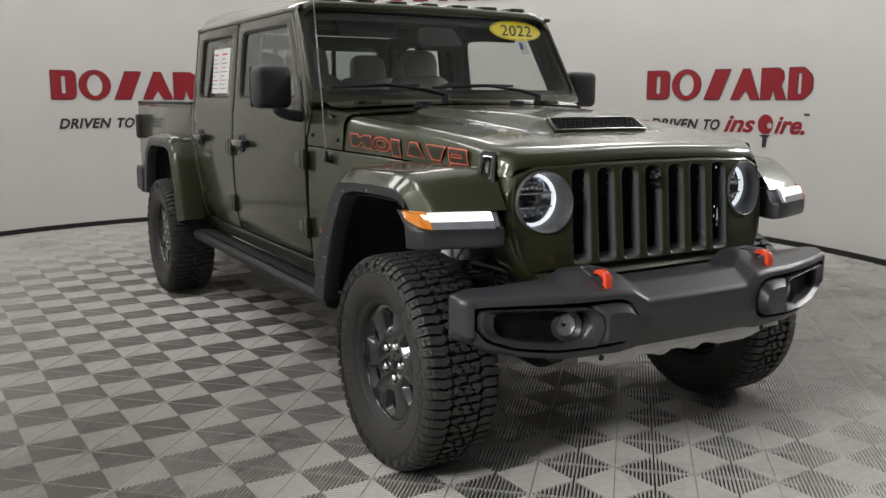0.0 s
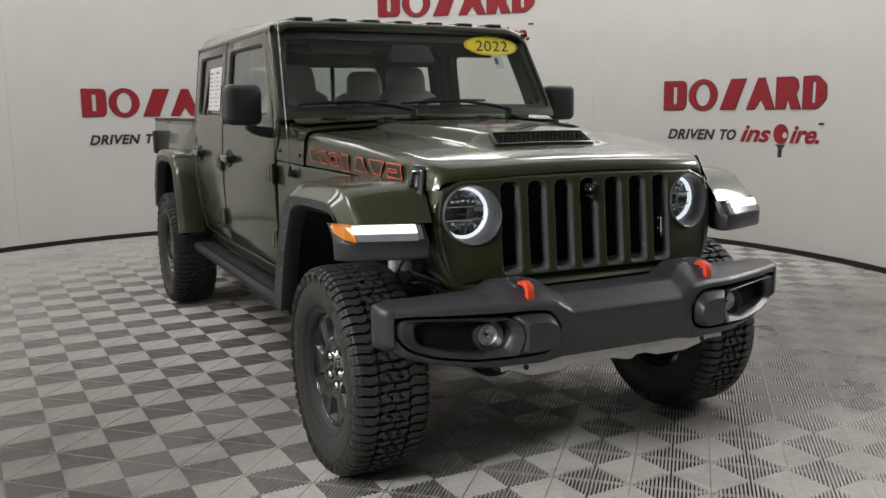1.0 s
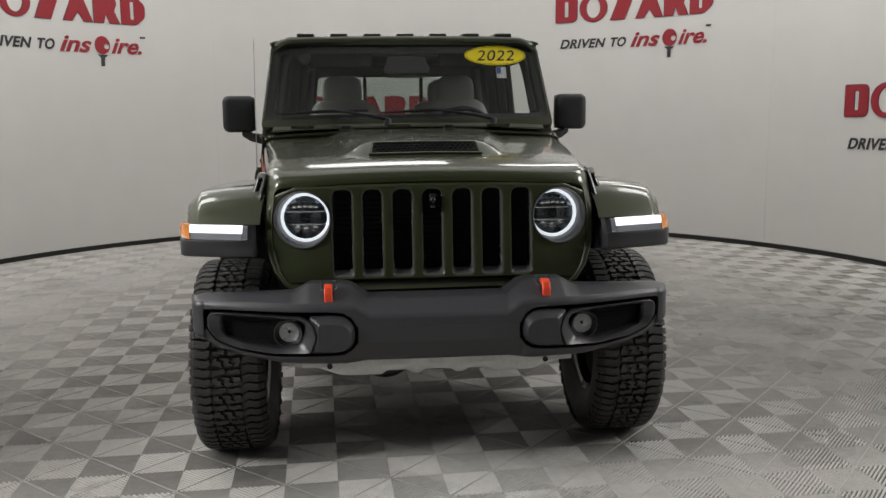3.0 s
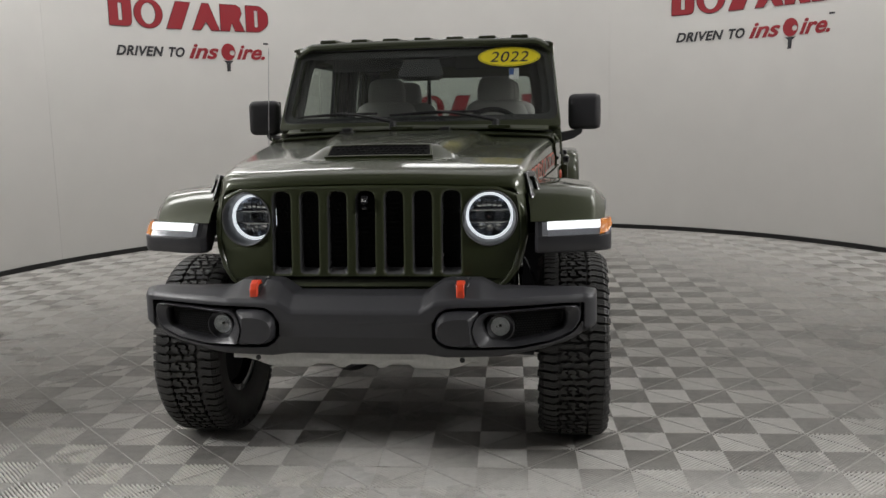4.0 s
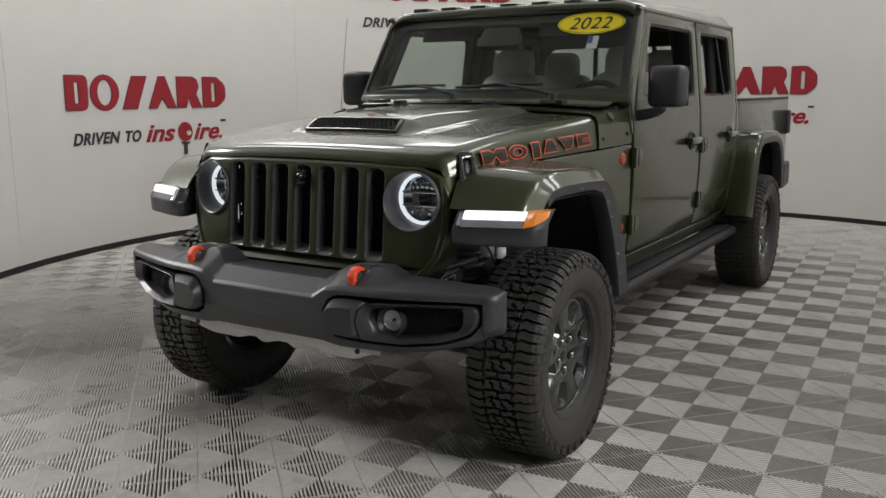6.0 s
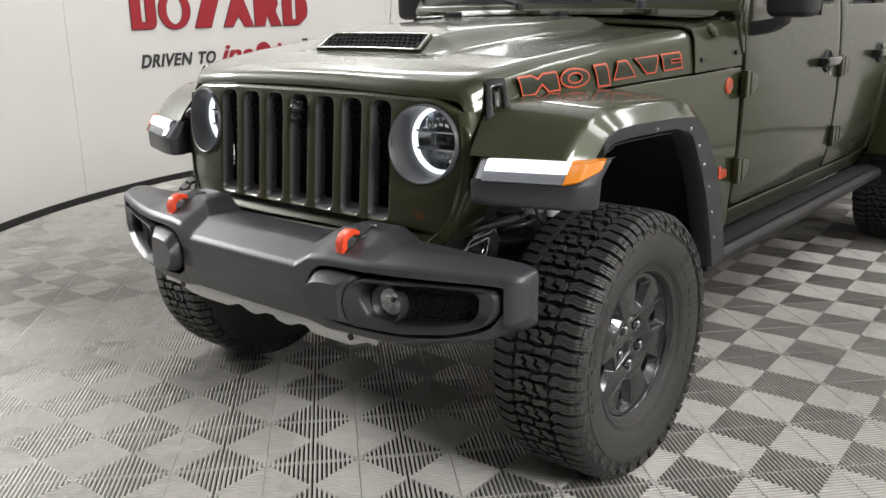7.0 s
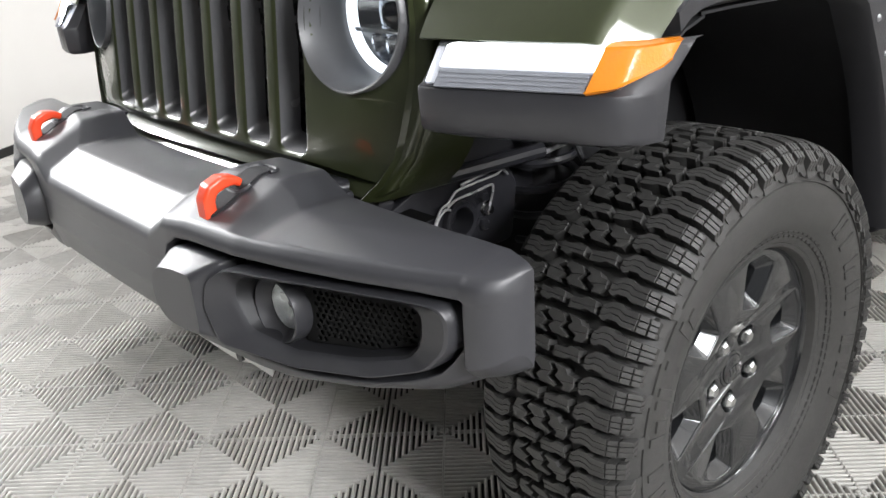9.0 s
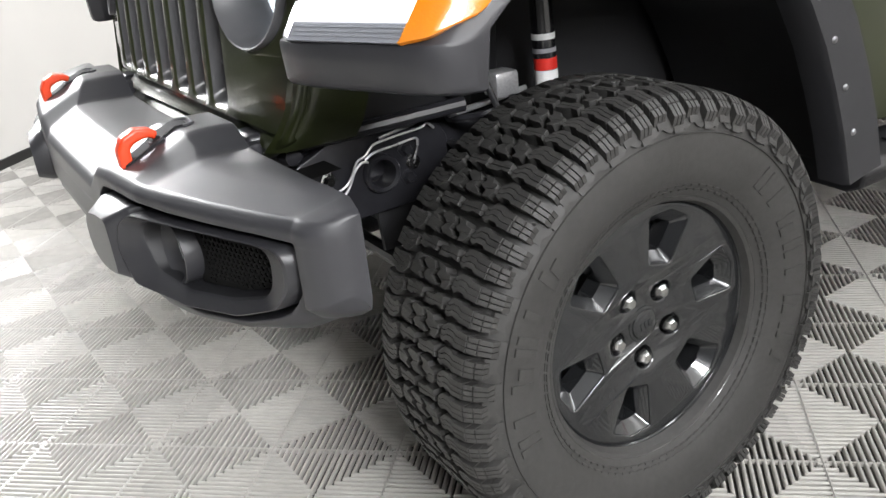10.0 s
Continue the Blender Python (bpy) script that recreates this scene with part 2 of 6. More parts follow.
def bent(points, n=6):
    """A smooth run of points through the given ones."""
    pts = [Vector(p) for p in points]
    out = []
    for i in range(len(pts) - 1):
        p0, p1, p2, p3 = pts[max(i - 1, 0)], pts[i], pts[i + 1], pts[min(i + 2, len(pts) - 1)]
        for k in range(n):
            t = k / n
            out.append(0.5 * (2 * p1 + (p2 - p0) * t + (2 * p0 - 5 * p1 + 4 * p2 - p3) * t * t + (3 * p1 - p0 - 3 * p2 + p3) * t ** 3))
    out.append(pts[-1])
    return out


def lathe(profile, n=48, axis="x"):
    """profile: (radius, height) along the axis."""
    rows = []
    for i in range(n + 1):
        a = 2 * math.pi * i / n
        c, s = math.cos(a), math.sin(a)
        if axis == "x":
            rows.append([(h, r * c, r * s) for r, h in profile])
        elif axis == "y":
            rows.append([(r * c, h, r * s) for r, h in profile])
        else:
            rows.append([(r * c, r * s, h) for r, h in profile])
    bm = loft(rows)
    bmesh.ops.remove_doubles(bm, verts=bm.verts, dist=1e-6)
    return bm


def words(text, size, depth=0.002, shear=0.0, spacing=1.0, bold=0.0):
    cu = bpy.data.curves.new("tmp", "FONT")
    cu.body, cu.size, cu.extrude, cu.shear, cu.align_x, cu.align_y, cu.space_character = text, size, depth / 2, shear, "LEFT", "BOTTOM_BASELINE", spacing
    cu.offset = bold
    ob = bpy.data.objects.new("tmp", cu)
    scene.collection.objects.link(ob)
    me = bpy.data.meshes.new_from_object(ob.evaluated_get(bpy.context.evaluated_depsgraph_get()))
    bpy.data.objects.remove(ob)
    bpy.data.curves.remove(cu)
    bm = bmesh.new()
    bm.from_mesh(me)
    bpy.data.meshes.remove(me)
    return bm


def lerp(table, x):
    """Piecewise linear look-up in rows of (x, value)."""
    if x <= table[0][0]:
        return table[0][1]
    for (a, p), (b, q) in zip(table, table[1:]):
        if x <= b:
            return p + (q - p) * (x - a) / (b - a)
    return table[-1][1]


def ease(a, b, x):
    t = min(1.0, max(0.0, (x - a) / (b - a)))
    return t * t * (3 - 2 * t)


# ---- the booth: floor, wall, ceiling ----
CELL = 0.205
X0, Y0 = -2.88 * CELL, -2.5 * CELL


floor = part("floor", box(-14, 14, -14, 14, -0.20, -0.011), FLOOR_BASE)
tagged(floor, "base floor coloured dark as the shade in the gaps of the interlocking tiles", "floor", kind="structure")


def on_wall(angle, z, off):
    a = radians(angle)
    return BOOTH + Vector(((BOOTH_R - off) * math.cos(a), (BOOTH_R - off) * math.sin(a), z))


def arc_wall(a0, a1, r0, r1, z0, z1, step=1.0):
    rows = []
    n = int((a1 - a0) / step)
    for i in range(n + 1):
        a = radians(a0 + (a1 - a0) * i / n)
        c, s = math.cos(a), math.sin(a)
        rows.append([(BOOTH.x + r * c, BOOTH.y + r * s, z) for r, z in ((r0, z0), (r0, z1), (r1, z1), (r1, z0))])
    return loft(rows, closed=True, caps=True)


A0, A1 = -42, 226
wall = part("wall_curved", arc_wall(A0, A1, BOOTH_R, BOOTH_R + 0.12, -0.05, CEIL), WALL_PAINT, smooth=30)
tagged(wall, "curved off-white painted backdrop wall of the photo booth", "wall", kind="structure")
skirt = part("baseboard", arc_wall(A0, A1, BOOTH_R - 0.014, BOOTH_R + 0.001, -0.01, 0.048), SKIRTING, smooth=30)
tagged(skirt, "black rubber skirting strip along the curved wall", "baseboard", kind="structure")
for seam_angle in (-27, 28.5, 70, 113, 155.5, 198):
    p = on_wall(seam_angle, 0, 0)
    s = part("trim", moved(box(-0.0012, 0.0012, -0.0012, 0.003, 0.05, CEIL - 0.002), Matrix.Translation(p) @ pose(0, 0, 0, 0, 0, seam_angle + 90)), WALL_PAINT)
    tagged(s, "hairline vertical joint between wall panels", "trim", kind="structure")
# Added walls, never in view, kept dark so little light reaches the truck's front.
for nm, bx in (("wall_back", (-9, 9, -9.2, -9, -0.05, CEIL)), ("wall_west", (-9.2, -9, -9.2, 9, -0.05, CEIL)), ("wall_east", (9, 9.2, -9.2, 9, -0.05, CEIL)), ("wall_north", (-9.2, 9.2, 9, 9.2, -0.05, CEIL))):
    w = part(nm, box(*bx), DARK_WALL)
    tagged(w, "unseen dark grey wall added to close the room", "wall", kind="structure")
ceiling = part("ceiling", box(-9.2, 9.2, -9.2, 9.2, CEIL, CEIL + 0.2), CEILING)
tagged(ceiling, "plain pale grey ceiling", "ceiling", kind="structure")


# ---- wall signs ----
def bend_on_wall(bm, start, z0, off=0.004):
    """u runs to the right along the wall as seen from inside, v upwards."""
    for v in bm.verts:
        v.co = on_wall(start - math.degrees(v.co.x / BOOTH_R), z0 + v.co.y, off + v.co.z)
    return bm


def flat(outline, holes=(), depth=0.004, cuts=()):
    return plate(outline, holes, depth, 0.0, lambda u, v, w: (u, v, w), cuts)


def inset(ring, t):
    """The outline moved inwards by t."""
    P = [Vector((p[0], p[1])) for p in ring]
    P = [p for i, p in enumerate(P) if (p - P[i - 1]).length > 1e-5]
    n = len(P)
    sg = 1 if sum(P[i - 1].x * P[i].y - P[i].x * P[i - 1].y for i in range(n)) > 0 else -1
    out = []
    for i in range(n):
        d0, d1 = (P[i] - P[i - 1]).normalized(), (P[(i + 1) % n] - P[i]).normalized()
        n0, n1 = Vector((-d0.y, d0.x)) * sg, Vector((-d1.y, d1.x)) * sg
        out.append(tuple(P[i] + (n0 + n1) / max(0.45, 1 + n0.dot(n1)) * t))
    return out


def sign(start, base):
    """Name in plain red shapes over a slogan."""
    root = thing("wall_sign", "red and black dealer sign on the white wall", "sign", group="wall signs")
    h, k = 0.295, 1.87
    sh = [
        (rounded([(0.00, 0), (0.26, 0), (0.26, h), (0.00, h)], [0.01, 0.07, 0.06, 0.01]), [rounded([(0.105, 0.055), (0.155, 0.055), (0.155, h - 0.055), (0.105, h - 0.055)], 0.015)]),
        (circle(0.455, h / 2, 0.165, 32, 0.155), [circle(0.455, h / 2, 0.085, 28, 0.115)]),
        ([(0.66, 0), (0.83, 0), (0.95, h), (0.78, h)], []),
        ([(0.965, 0), (1.06, 0), (1.127, 0.095), (1.19, 0), (1.285, 0), (1.165, h), (1.09, h)], []),
        ([(1.30, 0), (1.405, 0), (1.435, 0.095), (1.475, 0), (1.585, 0), (1.525, 0.13), (1.555, 0.20), (1.54, h - 0.03), (1.49, h), (1.30, h)], []),
        (rounded([(1.605, 0), (1.77, 0), (1.87, 0.08), (1.87, 0.215), (1.77, h), (1.605, h)], [0.01, 0.09, 0.09, 0.09, 0.09, 0.01]), [rounded([(1.705, 0.05), (1.750, 0.05), (1.750, h - 0.05), (1.705, h - 0.05)], 0.015)]),
    ]
    for ring, holes in sh:
        part("edge_shape", bend_on_wall(flat(inset(ring, -0.005), [inset(q, 0.004) for q in holes], 0.003), start, base), LOGO_DARK, root, smooth=0)
        part("name_shape", bend_on_wall(flat(ring, holes, 0.005), start, base), LOGO_RED, root, smooth=0)
    for txt, u0, u1 in (("DRIVEN", 0.055, 0.610), ("TO", 0.670, 0.855)):
        a = words(txt, 0.142, 0.004, shear=0.28, spacing=1.08, bold=0.0045)
        us = [v.co.x for v in a.verts]
        for v in a.verts:
            v.co.x = u0 + (v.co.x - min(us)) * (u1 - u0) / (max(us) - min(us))
        part("slogan_word", bend_on_wall(a, start, base - 0.300), LOGO_DARK, root, smooth=0)
    for txt, u0, u1 in (("ins", 0.905, 1.26), ("ire.", 1.475, 1.815)):
        b = words(txt, 0.235, 0.004, shear=0.35, bold=0.006)
        us = [v.co.x for v in b.verts]
        for v in b.verts:
            v.co.x = u0 + (v.co.x - min(us)) * (u1 - u0) / (max(us) - min(us))
        part("slogan_script", bend_on_wall(b, start, base - 0.312), LOGO_RED, root, smooth=0)
    part("paddle", bend_on_wall(flat(circle(1.375, -0.235, 0.085, 28, 0.095), [circle(1.42, -0.245, 0.030, 16)], 0.004), start, base), LOGO_RED, root, smooth=0)
    part("paddle_handle", bend_on_wall(flat([(1.315, -0.335), (1.435, -0.335), (1.395, -0.365), (1.39, -0.455), (1.35, -0.455), (1.352, -0.365)], (), 0.004), start, base), LOGO_DARK, root, smooth=0)
    part("mark", bend_on_wall(flat([(1.80, -0.145), (1.86, -0.145), (1.86, -0.125), (1.80, -0.125)], (), 0.003), start, base), LOGO_DARK, root, smooth=0)


for start, base in ((17.8, 1.362), (103.5, 1.352), (189.7, 1.255), (60.8, 2.485), (146.0, 2.418)):
    sign(start, base)


# ---- the pickup truck; x to its left side, y to its rear, z up, from the ground under the front axle ----
truck = thing("pickup_truck", "dark green four-door pickup truck parked on grey ribbed tiles", "truck", pose(0.022, -0.045, 0, 0, 0, -2.6))


def tpart(name, bm, mat, parent=None, label="", **kw):
    return part(name, bm, mat, parent or truck, label, **kw)


def side_x(z):
    """Half width of the cab's side at a height."""
    if z > 1.30:
        return 0.790 - 0.11 * (z - 1.30)
    if z < 0.74:
        return 0.790 - 0.45 * (0.74 - z) ** 1.35
    return 0.790 + 0.012 * math.sin((z - 0.74) / 0.56 * math.pi)


# hood: a sheet over (y, x), with the bulge behind its vent
HOOD_W = [(-0.418, 0.612), (-0.40, 0.626), (-0.36, 0.640), (-0.30, 0.650), (0.0, 0.680), (0.69, 0.756)]
HOOD_Z = [(-0.418, 1.158), (-0.417, 1.166), (-0.415, 1.176), (-0.410, 1.186), (-0.400, 1.195), (-0.385, 1.202), (-0.365, 1.2085), (-0.34, 1.2145), (-0.25, 1.231), (-0.10, 1.252), (0.20, 1.282), (0.65, 1.312)]
SEAM_Z = [(-0.41, 1.104), (-0.257, 1.112), (0.07, 1.130), (0.44, 1.142), (1.03, 1.157)]


def hood_top(x, y):
    w = lerp(HOOD_W, y)
    z = lerp(HOOD_Z, y) - 0.022 * (x / w) ** 2
    inner = 0.232 + 0.10 * ease(-0.05, 0.65, y)
    lift = lerp([(-0.190, 0.0), (-0.180, -0.002), (-0.136, -0.002), (-0.128, 0.001), (-0.060, 0.037), (-0.045, 0.041), (0.10, 0.043), (0.65, 0.030)], y)
    return z + lift * (1 - ease(inner, inner + 0.11, abs(x)))


def hood_rows():
    rows = []
    ys = [-0.418, -0.417, -0.415, -0.4125, -0.410, -0.405, -0.40, -0.393, -0.385, -0.375, -0.365, -0.34, -0.32, -0.28, -0.24, -0.20, -0.190, -0.180, -0.160, -0.136, -0.128, -0.11, -0.085, -0.060, -0.045, -0.03, 0.0, 0.06, 0.12, 0.2, 0.3, 0.4, 0.5, 0.6, 0.65, 0.69]
    for y in ys:
        w = lerp(HOOD_W, y)
        half = []
        for k in range(31):
            x = (w - 0.055) * k / 30
            half.append((x, y, hood_top(x, y)))
        ze, seam = hood_top(w - 0.055, y), lerp(SEAM_Z, y)
        low = seam
        r = min(0.05, max(0.012, (ze - low) * 0.8))
        for a in (22, 45, 68, 90):
            s, c = math.sin(radians(a)), math.cos(radians(a))
            half.append((w - 0.055 + 0.045 * s, y, ze - r * (1 - c)))
        z1 = ze - r
        half.append((w - 0.006, y, z1 + (low - z1) * 0.35))
        half.append((w - 0.001, y, z1 + (low - z1) * 0.75))
        half.append((w, y, min(low, z1)))
        rows.append([(-x, yy, z) for x, yy, z in reversed(half[1:])] + half)
    for row in rows:
        for k, (x, y, z) in enumerate(row):
            f = 1 - ease(-0.418, -0.28, y)
            row[k] = (x, y + f * (0.006 + 0.45 * max(0.0, abs(x) - 0.33) ** 1.9), z)
    first = [(x * 0.985, y + 0.014, z - 0.010) for x, y, z in rows[0]]
    return [first] + rows


hood = tpart("hood", sheet(hood_rows(), -0.012), PAINT, label="dark green hood with a raised centre bulge", smooth=40)

# the vent at the front of the bulge: a honeycomb plate in a frame
VY0, VY1 = -0.128, -0.060


def vent_point(u, v, w):
    y = VY0 + (VY1 - VY0) * v
    return (u, y - 0.35 * w, hood_top(u, y) + w + 0.0015)


vent = tpart("hood_vent", plate(rounded([(-0.236, -0.04), (0.236, -0.04), (0.226, 1.06), (-0.226, 1.06)], 0.02), [rounded([(-0.224, 0.05), (0.224, 0.05), (0.214, 0.96), (-0.214, 0.96)], 0.016)], 0.007, 0.0025, vent_point, [-0.2, -0.1, 0, 0.1, 0.2]), PAINT, label="green frame round a black honeycomb hood vent")
cells = []
for row in range(4):
    for col in range(20):
        cx = -0.2075 + 0.0215 * col + (0.01075 if row % 2 else 0)
        cv = 0.14 + 0.235 * row
        if abs(cx) < 0.208:
            cells.append([(cx + 0.0088 * math.cos(radians(60 * a + 30)), cv + 0.118 * math.sin(radians(60 * a + 30))) for a in range(6)])
tpart("honeycomb", plate([(-0.228, 0.03), (0.228, 0.03), (0.218, 0.97), (-0.218, 0.97)], cells, 0.0035, 0.0, lambda u, v, w: vent_point(u, v, w + 0.0005)), MESH, vent, "black honeycomb mesh", smooth=0)
tpart("backing", from_faces([vent_point(-0.226, 0.02, 0.0), vent_point(0, 0.02, 0.0), vent_point(0.226, 0.02, 0.0), vent_point(0.216, 0.98, 0.0), vent_point(0, 0.98, 0.0), vent_point(-0.216, 0.98, 0.0)], [(0, 1, 4, 5), (1, 2, 3, 4)]), MESH, vent)

# grille
def grille_y(z):
    return -0.425 - 0.03 * (1.13 - z) / 0.33 + (0.09 * (z - 1.10) if z > 1.10 else 0)


def wrap(x):
    """How far the front sweeps back towards its corners."""
    return 0.45 * max(0.0, abs(x) - 0.33) ** 1.9


def grille_place(u, v, w):
    return (u, grille_y(v) + 0.03 - w + wrap(u), v)


g_half = [(0.0, 1.152), (0.30, 1.150), (0.52, 1.142), (0.60, 1.110), (0.634, 1.05), (0.641, 0.98), (0.634, 0.90), (0.610, 0.82), (0.570, 0.765), (0.51, 0.732), (0.30, 0.712), (0.0, 0.705)]
g_ring = [(x, z) for x, z in g_half] + [(-x, z) for x, z in reversed(g_half[1:-1])]
g_ring = rounded(g_ring, 0.03, 3)
PITCH, SLOT = 0.1148, 0.0755
slots = []
for k in range(-3, 4):
    slots.append(rounded([(k * PITCH - SLOT / 2, 0.802), (k * PITCH + SLOT / 2, 0.802), (k * PITCH + SLOT / 2, 1.128), (k * PITCH - SLOT / 2, 1.128)], [0.016, 0.016, 0.030, 0.030], 4))
lamp_holes = [circle(s * 0.497, 1.019, 0.1055, 40) for s in (-1, 1)]
cuts_v = [0.75, 0.85, 0.95, 1.05, 1.10, 1.125]
grille = tpart("grille", plate(g_ring, slots + lamp_holes, 0.030, 0.010, grille_place, cuts_v, 1), PAINT, label="green seven-slot grille panel", smooth=35)
for k in range(-3, 4):
    cx = k * PITCH
    r_out = rounded([(cx - SLOT / 2 - 0.001, 0.800), (cx + SLOT / 2 + 0.001, 0.800), (cx + SLOT / 2 + 0.001, 1.130), (cx - SLOT / 2 - 0.001, 1.130)], [0.016, 0.016, 0.030, 0.030], 4)
    r_in = rounded([(cx - SLOT / 2 + 0.004, 0.822), (cx + SLOT / 2 - 0.004, 0.822), (cx + SLOT / 2 - 0.004, 1.123), (cx - SLOT / 2 + 0.004, 1.123)], [0.012, 0.012, 0.026, 0.026], 4)
    rows = [[grille_place(u, v, 0.026) for u, v in r_out], [grille_place(u, v, -0.004) for u, v in r_in], [grille_place(u, v, -0.012) for u, v in r_in]]
    rows = [r + [r[0]] for r in rows]
    tpart("slot_frame", loft(rows), SLOT_GREY, grille, "grey plastic slot insert")
mesh_cells = []
for r in range(17):
    for c in range(40):
        cx, cz = -0.39 + 0.02 * c + (0.01 if r % 2 else 0), 0.815 + 0.0195 * r
        if abs(cx) < 0.364:
            mesh_cells.append(rounded([(cx - 0.0075, cz - 0.006), (cx + 0.0075, cz - 0.006), (cx + 0.0075, cz + 0.006), (cx - 0.0075, cz + 0.006)], 0.0, 1))
tpart("grille_mesh", plate([(-0.374, 0.79), (0.374, 0.79), (0.374, 1.145), (-0.374, 1.145)], mesh_cells, 0.006, 0.0, lambda u, v, w: (u, -0.393 - w, v)), MESH, grille, smooth=0)
tpart("backing", box(-0.374, 0.374, -0.383, -0.345, 0.78, 1.145), MESH, grille)
tpart("front_camera", merge(moved(lathe([(0.0, -0.03), (0.006, -0.03), (0.010, -0.026), (0.013, -0.02), (0.014, 0.01), (0.0, 0.01)], 20, "y"), pose(0, -0.428, 1.088)), box(-0.014, 0.014, -0.443, -0.413, 1.098, 1.112, 0.004), box(-0.01, 0.01, -0.448, -0.413, 1.058, 1.07, 0.003)), BLACK_GLOSS, grille, "small black parking camera")


def headlight(s):
    cx, cz = s * 0.490, 1.019
    turn = pose(cx, -0.359, cz, 0, 0, s * 3) @ Matrix.Diagonal((0.955, 1, 0.955, 1))
    ring = lambda r: circle(cx + s * 0.007 * ease(0.094, 0.110, r), cz, r, 48)
    flat_ring = lambda r, y: [(u, y + 0.05 * s * (u - cx), v) for u, v in ring(r)]
    rows = [[grille_place(u, v, 0.020) for u, v in ring(0.1085)], [grille_place(u, v, 0.0375) for u, v in ring(0.1078)], [grille_place(u, v, 0.0400) for u, v in ring(0.1060)], [grille_place(u, v, 0.0385) for u, v in ring(0.1032)]]
    rows += [[tuple(Vector(p).lerp(Vector(q), 0.5)) for p, q in zip(rows[-1], flat_ring(0.0980, -0.361))], flat_ring(0.0955, -0.349), flat_ring(0.0945, -0.308), flat_ring(0.004, -0.301)]
    head = tpart("headlight", loft([r + [r[0]] for r in rows]), BEZEL, label="round LED headlight in a satin grey bezel", smooth=45)
    tpart("halo", moved(lathe([(0.0985, 0.045), (0.0985, 0.014), (0.0968, 0.010), (0.0903, 0.010), (0.0890, 0.014), (0.0890, 0.045)], 48, "y"), turn), RING_LED, head, "glowing white ring")
    tpart("housing", moved(lathe([(0.088, 0.026), (0.082, 0.032), (0.06, 0.050), (0.0, 0.055)], 40, "y"), turn), LAMP_CHROME, head)
    for z in (0.026, -0.026):
        tpart("divider", moved(merge(moved(box(-0.082, 0.082, 0.012, 0.045, -0.004, 0.004, 0.001), pose(0, 0, z))), turn), REFLECTOR, head)
    tpart("projector", moved(lathe([(0.0, 0.012), (0.012, 0.014), (0.020, 0.020), (0.022, 0.03), (0.024, 0.032), (0.024, 0.05)], 28, "y"), turn), LAMP_DARK, head)
    for i in range(-2, 3):
        tpart("reflector_cell", moved(moved(box(-0.009, 0.009, 0.022, 0.05, 0.0, 0.026, 0.003), pose(i * 0.0215, 0, 0.040 - abs(i) * 0.002)), turn), REFLECTOR, head)
    for i in range(-1, 2):
        tpart("lower_reflector", moved(moved(lathe([(0.0, 0.042), (0.010, 0.040), (0.017, 0.024)], 20, "y"), pose(i * 0.037, 0, -0.052 + abs(i) * 0.004)), turn), REFLECTOR, head)
    lens = tpart("lens", moved(lathe([(0.0, -0.006), (0.04, -0.0045), (0.07, 0.0005), (0.088, 0.006)], 40, "y"), turn), CLEAR, head, "clear domed lens")
    lens.visible_shadow = False


for s in (-1, 1):
    headlight(s)


# front body sides: from the grille back to the doors
def body_x(y):
    return lerp([(-0.40, 0.634), (-0.30, 0.655), (0.0, 0.686), (0.65, 0.760), (1.04, 0.790)], y)


